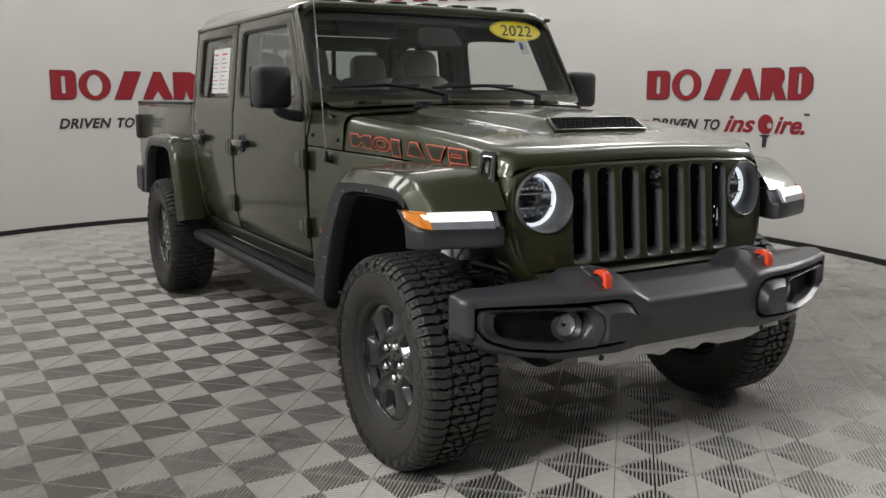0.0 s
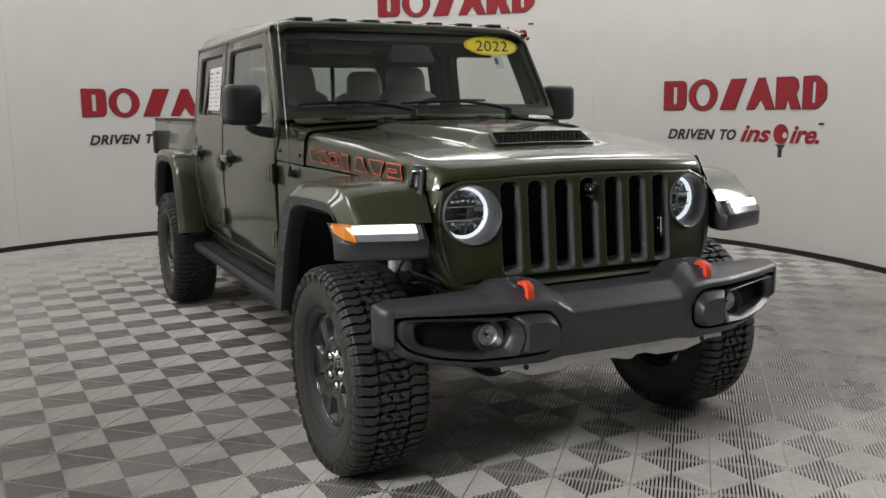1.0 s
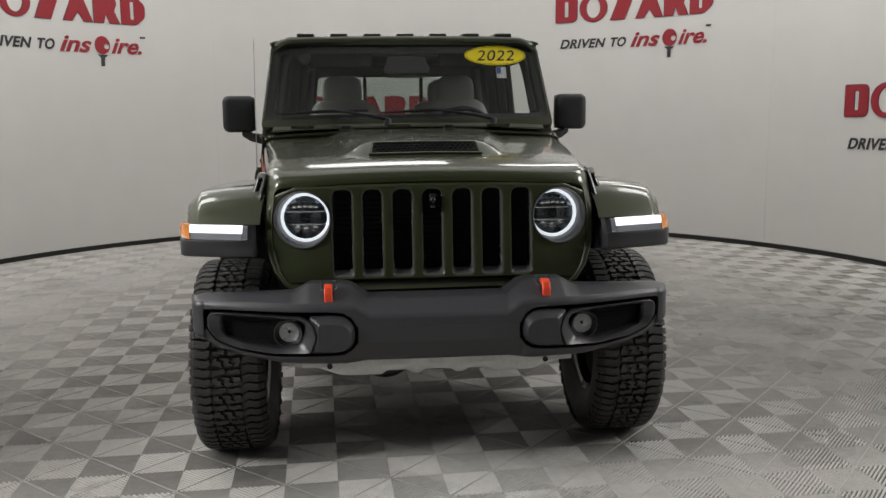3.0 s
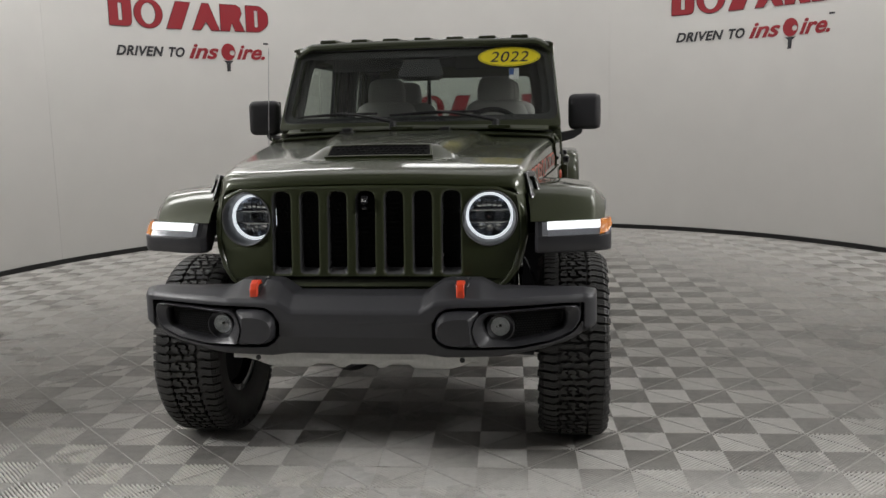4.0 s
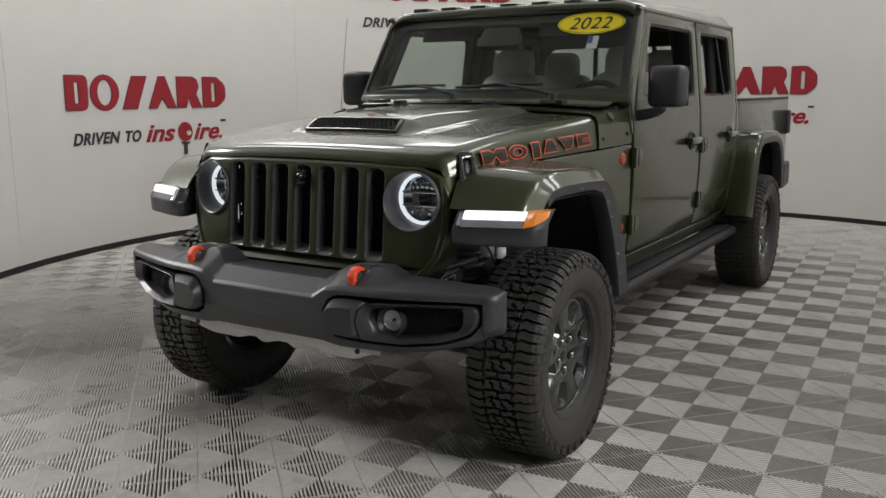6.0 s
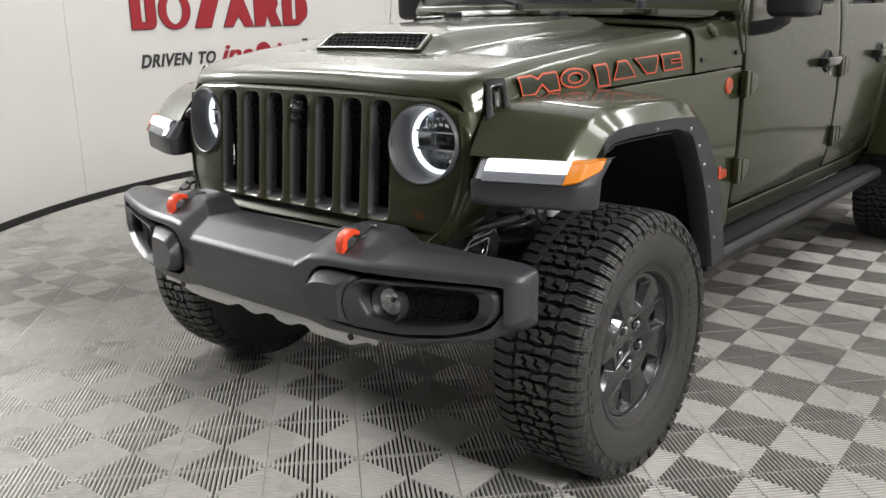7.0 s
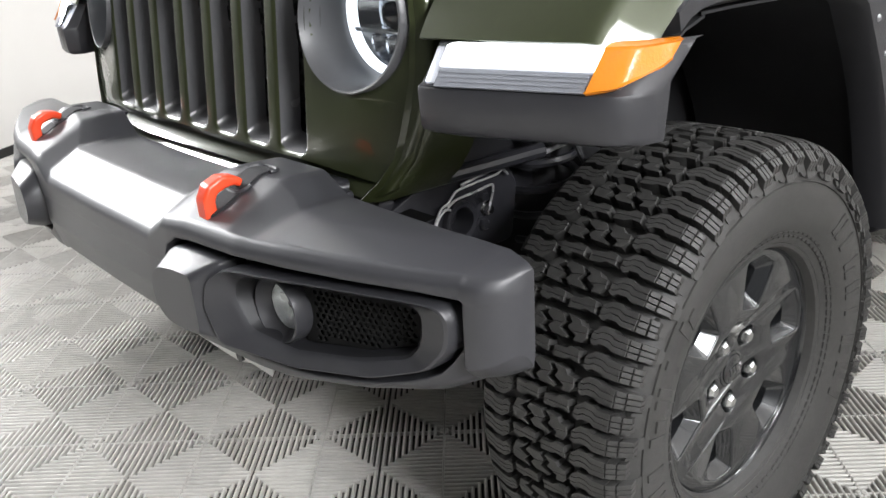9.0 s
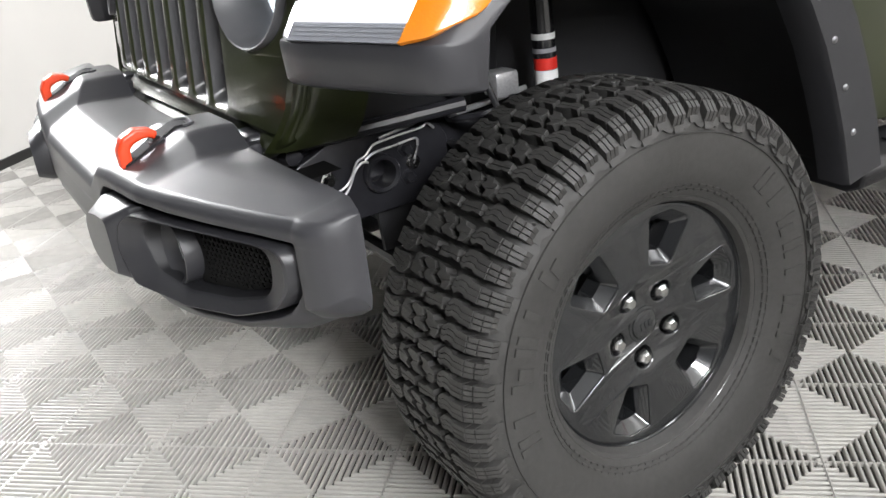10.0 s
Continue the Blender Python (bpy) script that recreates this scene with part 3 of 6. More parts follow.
for s in (-1, 1):
    rows = []
    for y in (-0.315, -0.29, -0.24, -0.15, 0.0, 0.15, 0.30, 0.40, 0.50, 0.54, 0.60, 0.70, 0.85, 1.00, 1.035):
        seam = lerp(SEAM_Z, y) - 0.007
        low = lerp([(0.30, 1.00), (0.50, 0.92), (0.60, 0.56), (1.05, 0.54)], y)
        x = body_x(y)
        rows.append([(s * (x - 0.045), y, seam + 0.001), (s * (x - 0.004), y, seam), (s * x, y, seam - 0.006), (s * x, y, low * 0.5 + seam * 0.5), (s * (x - (0.02 if low < 0.7 else 0)), y, low)])
    tpart("front_fender", sheet(rows, 0.006 * s), PAINT, smooth=40)
    # corner post beside the grille
    rows = []
    for z in (0.745, 0.78, 0.82, 0.86, 0.94, 1.02, 1.08, 1.108):
        xo = lerp([(0.705, 0.50), (0.732, 0.53), (0.765, 0.575), (0.82, 0.614), (0.90, 0.638), (0.98, 0.645), (1.05, 0.640), (1.125, 0.624)], z)
        g = grille_y(z) + wrap(xo)
        rows.append([(s * (xo - 0.03), g - 0.012, z), (s * (xo - 0.010), g + 0.004, z), (s * (xo - 0.002), g + 0.016, z), (s * (xo + 0.002), g + 0.035, z), (s * (xo + 0.002), max(g + 0.05, -0.290), z)])
    tpart("grille_side", sheet(rows, 0.004), PAINT, smooth=40)
    # cowl side behind the hood
    rows = []
    for y in (0.6925, 0.75, 0.90, 1.00, 1.035):
        x, sm = body_x(y), lerp(SEAM_Z, y)
        top = lerp([(0.65, 1.302), (1.04, 1.330)], y)
        rows.append([(0.0, y, top + 0.022), (s * 0.35, y, top + 0.020), (s * 0.60, y, top + 0.008), (s * (x - 0.055), y, top), (s * (x - 0.022), y, top - 0.012), (s * (x - 0.008), y, top - 0.04), (s * x, y, sm + 0.03), (s * x, y, sm)])
    tpart("cowl", sheet(rows, 0.006), PAINT, smooth=40)
    for yy, zz in ((0.735, 1.190), (0.985, 1.205)):
        tpart("bolt", moved(lathe([(0.0, 0.006), (0.006, 0.006), (0.009, 0.003), (0.009, -0.004)], 12, "x"), pose(s * body_x(yy), yy, zz) @ pose(0, 0, 0, 0, 0, 0 if s > 0 else 180)), BLACK)
    tpart("washer_cap", moved(lathe([(0.0, 0.006), (0.022, 0.005), (0.026, 0.0), (0.026, -0.005)], 20, "x"), pose(s * (body_x(0.82) - 0.012), 0.82, 1.292) @ pose(0, 0, 0, 0, -35 if s > 0 else 35, 0 if s > 0 else 180)), PAINT)
    # hood latch: rubber strap in a black bracket
    m = pose(s * 0.652, -0.296, 1.122, 0, s * -22, s * -40) @ Matrix.Diagonal((1.05, 1.05, 0.98, 1))
    latch = tpart("hood_latch", moved(plate(rounded([(-0.036, -0.058), (0.036, -0.058), (0.027, 0.070), (-0.027, 0.070)], 0.014), [rounded([(-0.014, -0.030), (0.014, -0.030), (0.012, 0.044), (-0.012, 0.044)], 0.007)], 0.024, 0.004, lambda u, v, w: (s * w, u, v)), m), BLACK_GLOSS, label="black hood catch")
    tpart("strap", moved(merge(box(-0.004 + (0.008 * s), 0.004 + 0.008 * s, -0.012, 0.012, -0.030, -0.008, 0.003), box(-0.003 + 0.010 * s, 0.003 + 0.010 * s, -0.006, 0.006, -0.008, 0.034, 0.002)), m), BEZEL, latch)
    tpart("latch_base", moved(box(-0.028, 0.028, -0.055, 0.05, -0.010, 0.010, 0.006), pose(s * 0.676, -0.262, 1.092) @ Matrix.Diagonal((0.8, 0.7, 0.7, 1))), BLACK, latch)


# ---- front flares with their lamps ----
FLARE = [(-0.418, 1.004), (-0.405, 1.024), (-0.385, 1.046), (-0.355, 1.072), (-0.315, 1.096), (-0.265, 1.111), (-0.20, 1.116), (-0.10, 1.117), (0.05, 1.115), (0.18, 1.111), (0.28, 1.103), (0.345, 1.080), (0.405, 1.032), (0.47, 0.958), (0.53, 0.870), (0.58, 0.770), (0.62, 0.67), (0.648, 0.565)]


def flare_rows(stations, x_in, x_out, s, sweep, lip_depth=lambda y: 0.042):
    """Rows across the flare at each station of its side outline: skin points, lip points."""
    skin, lip = [], []
    for i, (y, z) in enumerate(stations):
        a, b = stations[max(i - 1, 0)], stations[min(i + 1, len(stations) - 1)]
        t = Vector((b[0] - a[0], b[1] - a[1])).normalized()
        n = Vector((t.y, -t.x))
        xi, xo = x_in(y, z), x_out(y, z)
        def put(x, d):
            back = sweep(y, z) * max(0.0, x - 0.70)
            return (s * x, y + back + n.x * d, z + n.y * d)
        skin.append([put(xi, 0.004), put(xi * 0.5 + xo * 0.5, 0.0), put(xo - 0.045, 0.002), put(xo - 0.018, 0.007), put(xo - 0.004, 0.022), put(xo, 0.040), put(xo, 0.048)])
        dl = lip_depth(y)
        lip.append([put(xo - 0.006, 0.047), put(xo + 0.003, 0.050), put(xo - 0.004, 0.046 + dl), put(xo - 0.016, 0.052 + dl), put(xo - 0.07, 0.050 + dl), put(xo - 0.075, 0.040 + dl)])
    return skin, lip


def front_flare_rows(s, lip_depth):
    """Rows across the front flare: a crowned top, a crease, a slanted side band, then the lip."""
    skin, lip = [], []
    for i, (y, z) in enumerate(FLARE):
        a, b = FLARE[max(i - 1, 0)], FLARE[min(i + 1, len(FLARE) - 1)]
        t = Vector((b[0] - a[0], b[1] - a[1])).normalized()
        n = Vector((t.y, -t.x))
        xi, xo = body_x(y) - 0.012 + 0.034 * (1 - ease(-0.42, -0.30, y)), lerp([(-0.42, 0.948), (-0.25, 0.955), (0.35, 0.957), (0.61, 0.947)], y)
        sweep = 0.325 * (1 - ease(-0.38, 0.0, y))
        crown = 0.022 * ease(-0.418, -0.30, y) * (1 - ease(0.25, 0.45, y))

        def put(x, d, up=0.0):
            return (s * x, y + sweep * max(0.0, x - 0.70) + n.x * d, z + n.y * d + up)
        skin.append([put(xi, 0.0, crown), put(xi * 0.6 + xo * 0.4, 0.0, crown * 0.8), put(xo - 0.090, 0.0, crown * 0.3), put(xo - 0.060, 0.0, crown * 0.1), put(xo - 0.048, 0.0015), put(xo - 0.040, 0.006), put(xo - 0.034, 0.013), put(xo - 0.012, 0.037), put(xo - 0.004, 0.045), put(xo, 0.050)])
        dl = lip_depth(y)
        lip.append([put(xo - 0.006, 0.047), put(xo + 0.003, 0.050), put(xo - 0.004, 0.046 + dl), put(xo - 0.016, 0.052 + dl), put(xo - 0.07, 0.050 + dl), put(xo - 0.075, 0.040 + dl)])
    return skin, lip


def rivet(x, y, z, s, parent, r=0.007):
    return tpart("rivet", moved(lathe([(0.0, 0.004), (r * 0.6, 0.0035), (r, 0.0), (r, -0.003)], 10, "x"), pose(x, y, z) @ pose(0, 0, 0, 0, 0, 0 if s > 0 else 180)), DULL, parent)


def lamp_top(x):
    """Front edge of the lamp at its top: distance to the rear, by x."""
    return lerp([(0.672, -0.398), (0.684, -0.416), (0.716, -0.418), (0.930, -0.347), (0.955, -0.306), (0.966, -0.268), (0.973, -0.248)], x)


def lamp_foot(x):
    return lerp([(0.672, -0.424), (0.684, -0.450), (0.720, -0.453), (0.925, -0.383), (0.952, -0.366), (0.967, -0.342), (0.973, -0.312)], x)


def front_flare(s):
    skin, lip = front_flare_rows(s, lambda y: lerp([(0.20, 0.036), (0.42, 0.075), (0.60, 0.088)], y))
    fl = tpart("front_flare", sheet(skin, 0.006 * s), PAINT, label="green wheel arch flare with a black lip", smooth=40)
    tpart("lip", loft(lip[3:], closed=True, caps=True), PAD, fl, "dark plastic arch lip", smooth=40)
    for i in (8, 10, 12, 13, 14, 15, 16):
        p = Vector(lip[i][1]).lerp(Vector(lip[i][2]), 0.75)
        rivet(s * abs(p.x), p.y, p.z, s, fl)
    # lamp housing: a wedge whose underside climbs to the rear
    rows = []
    for x in (0.672, 0.676, 0.684, 0.70, 0.75, 0.80, 0.85, 0.90, 0.925, 0.940, 0.952, 0.960, 0.967, 0.971, 0.973):
        t, f = lamp_top(x), lamp_foot(x)
        rows.append([(s * x, y, z) for y, z in ((t + 0.030, 1.002), (t + 0.012, 1.000), (t + 0.010, 0.994), (f + 0.010, 0.950), (f + 0.002, 0.946), (f, 0.941), (f + 0.003, 0.892), (f + 0.007, 0.885), (f + 0.016, 0.881), (max(f + 0.018, min(f + 0.062, -0.338)), 0.885), (max(f + 0.024, min(t + 0.105, -0.284)), 0.955), (max(t + 0.014, min(t + 0.115, -0.262)), 1.000))])
    tpart("lamp_housing", loft(rows, closed=True, caps=True), PAD, fl, "dark grey plastic lamp surround", smooth=32)

    def on_face(x, z, out):
        """On the slanted lamp face, proud by out."""
        k = (z - 0.948) / (1.004 - 0.948)
        return (s * x, lamp_foot(x) + (lamp_top(x) - lamp_foot(x)) * k - out, z - out * 0.5)

    def strip(x0, x1, z0, z1, out, n=8, depth=0.016):
        rows = []
        for i in range(n + 1):
            x = x0 + (x1 - x0) * i / n
            a, b = Vector(on_face(x, z0, out)), Vector(on_face(x, z1, out))
            back = Vector((0, depth, 0))
            rows.append([b + back * 0.25, b.lerp(a, 0.08), a.lerp(b, 0.08), a + back * 0.25, a + back, b + back])
        return loft(rows, closed=True, caps=True)

    tpart("lens_border", strip(0.700, 0.7205, 0.950, 1.000, 0.0015, 3), LAMP_CHROME, fl)
    lamp = tpart("daytime_lamp", strip(0.7215, 0.924, 0.950, 0.976, 0.004), LENS, fl, "clear ribbed lamp lens under a lit white strip")
    tpart("light_bar", strip(0.7200, 0.927, 0.976, 1.004, 0.006), WHITE_LED, lamp, "lit white daytime running strip")
    for k in range(4):
        tpart("lens_rib", strip(0.724, 0.920, 0.9535 + 0.0055 * k, 0.9555 + 0.0055 * k, 0.0062), LENS, lamp)
    rows = []
    for i in range(11):
        f = i / 10
        top = (lerp([(0, 0.9295), (0.4, 0.952), (1, 0.969)], f), lerp([(0, -0.351), (0.4, -0.318), (1, -0.258)], f), 1.006 - 0.002 * f)
        low = (lerp([(0, 0.9225), (0.45, 0.953), (1, 0.973)], f), lerp([(0, -0.389), (0.45, -0.364), (1, -0.288)], f), lerp([(0, 0.947), (0.45, 0.953), (0.9, 0.972), (1, 0.981)], f))
        a, b, back = Vector((s * top[0], top[1], top[2])), Vector((s * low[0], low[1], low[2])), Vector((-s * 0.010 * f, 0.016 * (1 - 0.5 * f), 0))
        out = Vector((s * 0.006 * f, -0.004, 0))
        rows.append([a + back * 0.3, a.lerp(b, 0.07) + out, a.lerp(b, 0.14) + out * 0.55, b.lerp(a, 0.14) + out * 0.55, b.lerp(a, 0.07) + out, b + back * 0.3, b + back, a + back])
    tpart("turn_signal", loft(rows, closed=True, caps=True), AMBER, fl, "amber turn signal lens", smooth=25)


for s in (-1, 1):
    front_flare(s)

# rear flares
RFLARE = [(2.955, 0.575), (2.985, 0.66), (3.02, 0.80), (3.06, 0.93), (3.10, 1.02), (3.16, 1.085), (3.24, 1.118), (3.36, 1.128), (3.60, 1.128), (3.76, 1.115), (3.87, 1.075), (3.95, 1.00), (4.00, 0.90), (4.04, 0.78), (4.06, 0.68)]


def rear_flare(s):
    skin, lip = flare_rows(RFLARE, lambda y, z: 0.775, lambda y, z: 0.945, s, lambda y, z: 0.0)
    fl = tpart("rear_flare", sheet(skin, 0.006 * s), PAINT, label="green rear wheel arch flare", smooth=40)
    tpart("lip", loft(lip, closed=True, caps=True), PAD, fl, "dark plastic arch lip", smooth=40)
    liner = []
    for y, z in RFLARE:
        c = Vector((3.49, 0.55))
        p = c + (Vector((y, z)) - c) * 0.90
        liner.append([(s * 0.935, p.x, p.y), (s * 0.52, p.x, p.y)])
    tpart("wheel_well", sheet(liner, 0.004), LINER, fl)
    tpart("wheel_well_wall", box(min(s * 0.50, s * 0.52), max(s * 0.50, s * 0.52), 2.95, 4.05, 0.42, 1.05), LINER, fl)


for s in (-1, 1):
    rear_flare(s)

# front wheel wells
for s in (-1, 1):
    liner = []
    for y, z in FLARE[1:]:
        c = Vector((0.06, 0.5))
        p = c + (Vector((y, z)) - c) * 0.84
        liner.append([(s * 0.93, p.x + 0.35 * 0.18 * (1 if y < -0.2 else 0), p.y), (s * 0.50, p.x, p.y)])
    well = tpart("wheel_well", sheet(liner, 0.004), LINER, label="black wheel well liner")
    rows = [[(s * (0.47 + (0.03 if z < 0.6 else 0)), y, z) for z in (0.50, 0.66, 0.80, 1.02)] for y in (-0.24, -0.10, 0.1, 0.3, 0.58)]
    tpart("inner_panel", sheet(rows, 0.01), LINER, well)
    rows = [[(s * x, 0.57 + 0.03 * (0.9 - z), z) for x in (0.40, 0.60, 0.78)] for z in (0.40, 0.6, 0.8, 1.0)]
    tpart("rear_panel", sheet(rows, 0.01), LINER, well)
    for k in range(3):
        yy = 0.30 + 0.07 * k
        tpart("liner_fold", tube(bent([(s * 0.52, yy, 1.00 - 0.03 * k), (s * 0.70, yy + 0.02, 0.99 - 0.05 * k), (s * 0.88, yy + 0.03, 0.985 - 0.05 * k)]), 0.006, 6), LINER, well)


# ---- front bumper ----
B_Y = [(0.0, -0.690), (0.24, -0.688), (0.32, -0.684), (0.50, -0.664), (0.60, -0.640), (0.70, -0.608), (0.80, -0.570), (0.84, -0.552), *[(0.855 + 0.054 * math.sin(radians(t)), -0.545 + 0.068 * (1 - math.cos(radians(t)))) for t in range(0, 89, 8)]]
B_FRONT_Z = [(0.0, 0.697), (0.245, 0.697), (0.30, 0.730), (0.36, 0.736), (0.52, 0.736), (0.60, 0.738), (0.86, 0.737), (0.90, 0.733), (0.909, 0.728)]
B_BACK_Z = [(0.0, 0.750), (0.255, 0.750), (0.315, 0.793), (0.345, 0.800), (0.470, 0.800), (0.53, 0.768), (0.60, 0.766), (0.86, 0.757), (0.90, 0.752), (0.909, 0.746)]
B_LOW = [(0.0, 0.522), (0.26, 0.522), (0.34, 0.510), (0.55, 0.510), (0.70, 0.530), (0.80, 0.552), (0.86, 0.583), (0.89, 0.592), (0.909, 0.604)]


def bumper_section(x):
    a = abs(x)
    even = lambda table: sum(lerp(table, max(0.0, min(0.909, a + d))) for d in (-0.003, 0.0, 0.003)) / 3
    yf, zf, zb, low = lerp(B_Y, a), even(B_FRONT_Z), even(B_BACK_Z), even(B_LOW)
    back = lerp([(0.0, -0.480), (0.60, -0.470), (0.86, -0.455), (0.909, -0.466)], a)
    run = lerp([(0.0, 0.075), (0.245, 0.075), (0.315, 0.115), (0.50, 0.115), (0.56, 0.085), (0.84, 0.082), (0.88, 0.055), (0.90, 0.030), (0.909, 0.010)], a)
    pt = lerp([(0.297, 0.655), (0.315, 0.688), (0.345, 0.706), (0.39, 0.710), (0.60, 0.711), (0.80, 0.711), (0.86, 0.707)], a)
    pb = lerp([(0.297, 0.605), (0.315, 0.580), (0.345, 0.562), (0.40, 0.557), (0.62, 0.553), (0.735, 0.568), (0.790, 0.586), (0.826, 0.606), (0.852, 0.646), (0.880, 0.668)], a)
    inside = ease(0.296, 0.303, a) - ease(0.851, 0.858, a)
    k = min(0.085, back - yf - 0.012) * inside
    pb = pb + (low + 0.034 - pb) * ease(0.851, 0.862, a)
    return [(x, back, zb - 0.004), (x, min(yf + run + 0.03, back - 0.002), zb - 0.001), (x, min(yf + run, back - 0.004), zb - 0.003), (x, yf + 0.010, zf + 0.006), (x, yf, zf - 0.008), (x, yf - 0.001, pt + 0.004), (x, yf + k, pt), (x, yf + k, pb), (x, yf + 0.006 * inside, pb - 0.004), (x, min(yf + 0.022, back - 0.006), min(low + 0.012, pb - 0.006)), (x, min(yf + 0.055, back - 0.004), low), (x, back, low + 0.02)]


def soft_corners(points, radii, n=3):
    """A closed outline with each corner drawn as n + 1 points, whatever its radius."""
    out, k = [], len(points)
    for i in range(k):
        p, a, b = Vector(points[i]), Vector(points[i - 1]), Vector(points[(i + 1) % k])
        u, w = a - p, b - p
        lu, lw = u.length, w.length
        s0 = p + u * (min(radii[i], lu * 0.45) / max(lu, 1e-6))
        s1 = p + w * (min(radii[i], lw * 0.45) / max(lw, 1e-6))
        for j in range(n + 1):
            f = j / n
            out.append((1 - f) ** 2 * s0 + 2 * f * (1 - f) * p + f * f * s1)
    return out


B_RADII = [0.004, 0.012, 0.007, 0.006, 0.006, 0.003, 0.004, 0.004, 0.008, 0.010, 0.012, 0.004]
half_x = [0.0, 0.06, 0.12, 0.18, 0.22] + [0.232 + 0.006 * k for k in range(24)] + [0.38 + 0.015 * k for k in range(5)] + [0.455 + 0.008 * k for k in range(16)] + [0.60 + 0.025 * k for k in range(9)] + [0.82, 0.835, 0.843, 0.848, 0.851, 0.854, 0.857, 0.860, 0.866] + [0.855 + 0.054 * math.sin(radians(t)) for t in range(20, 89, 6)]
xs = sorted({round(v * sg, 5) for sg in (-1, 1) for v in half_x})
bumper = tpart("front_bumper", loft([soft_corners(bumper_section(x), B_RADII) for x in xs], closed=True, caps=True), PLASTIC, label="dark grey plastic front bumper with two orange tow hooks", smooth=60)
md = bumper.modifiers.new("normals", "WEIGHTED_NORMAL")
md.weight, md.keep_sharp = 90, True


def bump_front(x):
    return lerp(B_Y, abs(x))


def pod(s):
    """Fog lamp insert: a proud block, a sloping surround, a bowl with the lamp and a honeycomb."""
    place = lambda ring, d: [(s * x, bump_front(x) + d, z) for x, z in ring]
    blend = lambda a, b, f: [(p[0] + (q[0] - p[0]) * f, p[1] + (q[1] - p[1]) * f) for p, q in zip(a, b)]
    soft = lambda pts, r: [(v.x, v.y) for v in soft_corners(pts, r if isinstance(r, list) else [r] * len(pts), 4)]
    close = lambda rows: [r + [r[0]] for r in rows]
    outer = soft([(0.440, 0.625), (0.452, 0.672), (0.488, 0.696), (0.673, 0.702), (0.790, 0.703), (0.833, 0.700), (0.847, 0.680), (0.844, 0.641), (0.815, 0.605), (0.735, 0.576), (0.600, 0.560), (0.462, 0.566)], 0.014)
    hole = soft([(0.478, 0.640), (0.482, 0.666), (0.502, 0.680), (0.661, 0.689), (0.755, 0.690), (0.780, 0.688), (0.791, 0.674), (0.787, 0.634), (0.770, 0.611), (0.690, 0.590), (0.576, 0.577), (0.502, 0.594)], 0.014)
    inner = [(0.635 + (x - 0.635) * 0.94, 0.636 + (z - 0.636) * 0.90) for x, z in hole]
    lip = lambda ring, d: [(x, y + lerp([(0.43, -0.026), (0.49, -0.008), (0.56, 0.0)], abs(x)), z) for x, y, z in place(ring, d)]
    frame_ob = tpart("fog_lamp_surround", loft(close([place(outer, 0.040), lip(outer, 0.002), lip(blend(outer, hole, 0.06), -0.005), lip(blend(outer, hole, 0.14), -0.006), lip(blend(outer, hole, 0.84), 0.009), lip(blend(outer, hole, 0.95), 0.015), lip(hole, 0.019)])), PAD, bumper, "smooth dark grey fog lamp surround", smooth=28)
    tpart("recess", loft(close([lip(hole, 0.0185), place(blend(hole, inner, 0.35), 0.024), place(inner, 0.054), place([(0.635 + (x - 0.635) * 0.02, 0.636) for x, z in inner], 0.072)])), BLACK, frame_ob, smooth=40)
    base = soft([(0.304, 0.628), (0.312, 0.672), (0.340, 0.698), (0.390, 0.702), (0.470, 0.699), (0.446, 0.630), (0.468, 0.564), (0.400, 0.565), (0.345, 0.570), (0.314, 0.592)], 0.014)
    face = soft([(0.315, 0.625), (0.321, 0.654), (0.342, 0.672), (0.385, 0.678), (0.432, 0.677), (0.436, 0.630), (0.438, 0.582), (0.395, 0.578), (0.350, 0.582), (0.324, 0.600)], 0.012)
    rows = [place(base, 0.040), place(base, 0.000), place(blend(base, face, 0.06), -0.006), place(blend(base, face, 0.90), -0.033), place(blend(base, face, 1.0), -0.036)]
    block = loft(rows, closed=True, caps=True)
    tpart("end_block", block, PAD, frame_ob, "proud angular end block", smooth=30)
    cx, cz = s * 0.546, 0.631
    m = pose(cx, bump_front(0.546) + 0.014, cz, 0, 0, s * 4)
    tpart("fog_lamp", moved(lathe([(0.0535, 0.060), (0.0530, 0.012), (0.0515, 0.006), (0.0490, 0.005), (0.0460, 0.010), (0.0390, 0.022), (0.0365, 0.024), (0.0360, 0.046), (0.0, 0.052)], 40, "y"), m), PAD, frame_ob, "round fog lamp")
    tpart("reflector", moved(lathe([(0.0358, 0.026), (0.028, 0.036), (0.014, 0.043), (0.0, 0.044)], 28, "y"), m), FOG_SILVER, frame_ob)
    for i, (dx, dz) in enumerate(((-0.014, 0.008), (0.004, 0.016), (0.012, -0.006), (-0.006, -0.016))):
        tpart("lamp_facet", moved(moved(box(-0.008, 0.008, -0.002, 0.002, -0.007, 0.007, 0.001), pose(dx, 0.036, dz, 18 - 12 * i, 0, 22 - 15 * i)), m), FOG_SILVER, frame_ob)
    tpart("lamp_shield", moved(moved(lathe([(0.0, -0.002), (0.005, -0.001), (0.006, 0.006)], 16, "y"), pose(0, 0.034, 0)), m), LAMP_DARK, frame_ob)
    lens = tpart("fog_lens", moved(lathe([(0.0, 0.018), (0.020, 0.019), (0.036, 0.024)], 28, "y"), m), CLEAR, frame_ob)
    lens.visible_shadow = False
    holes = []
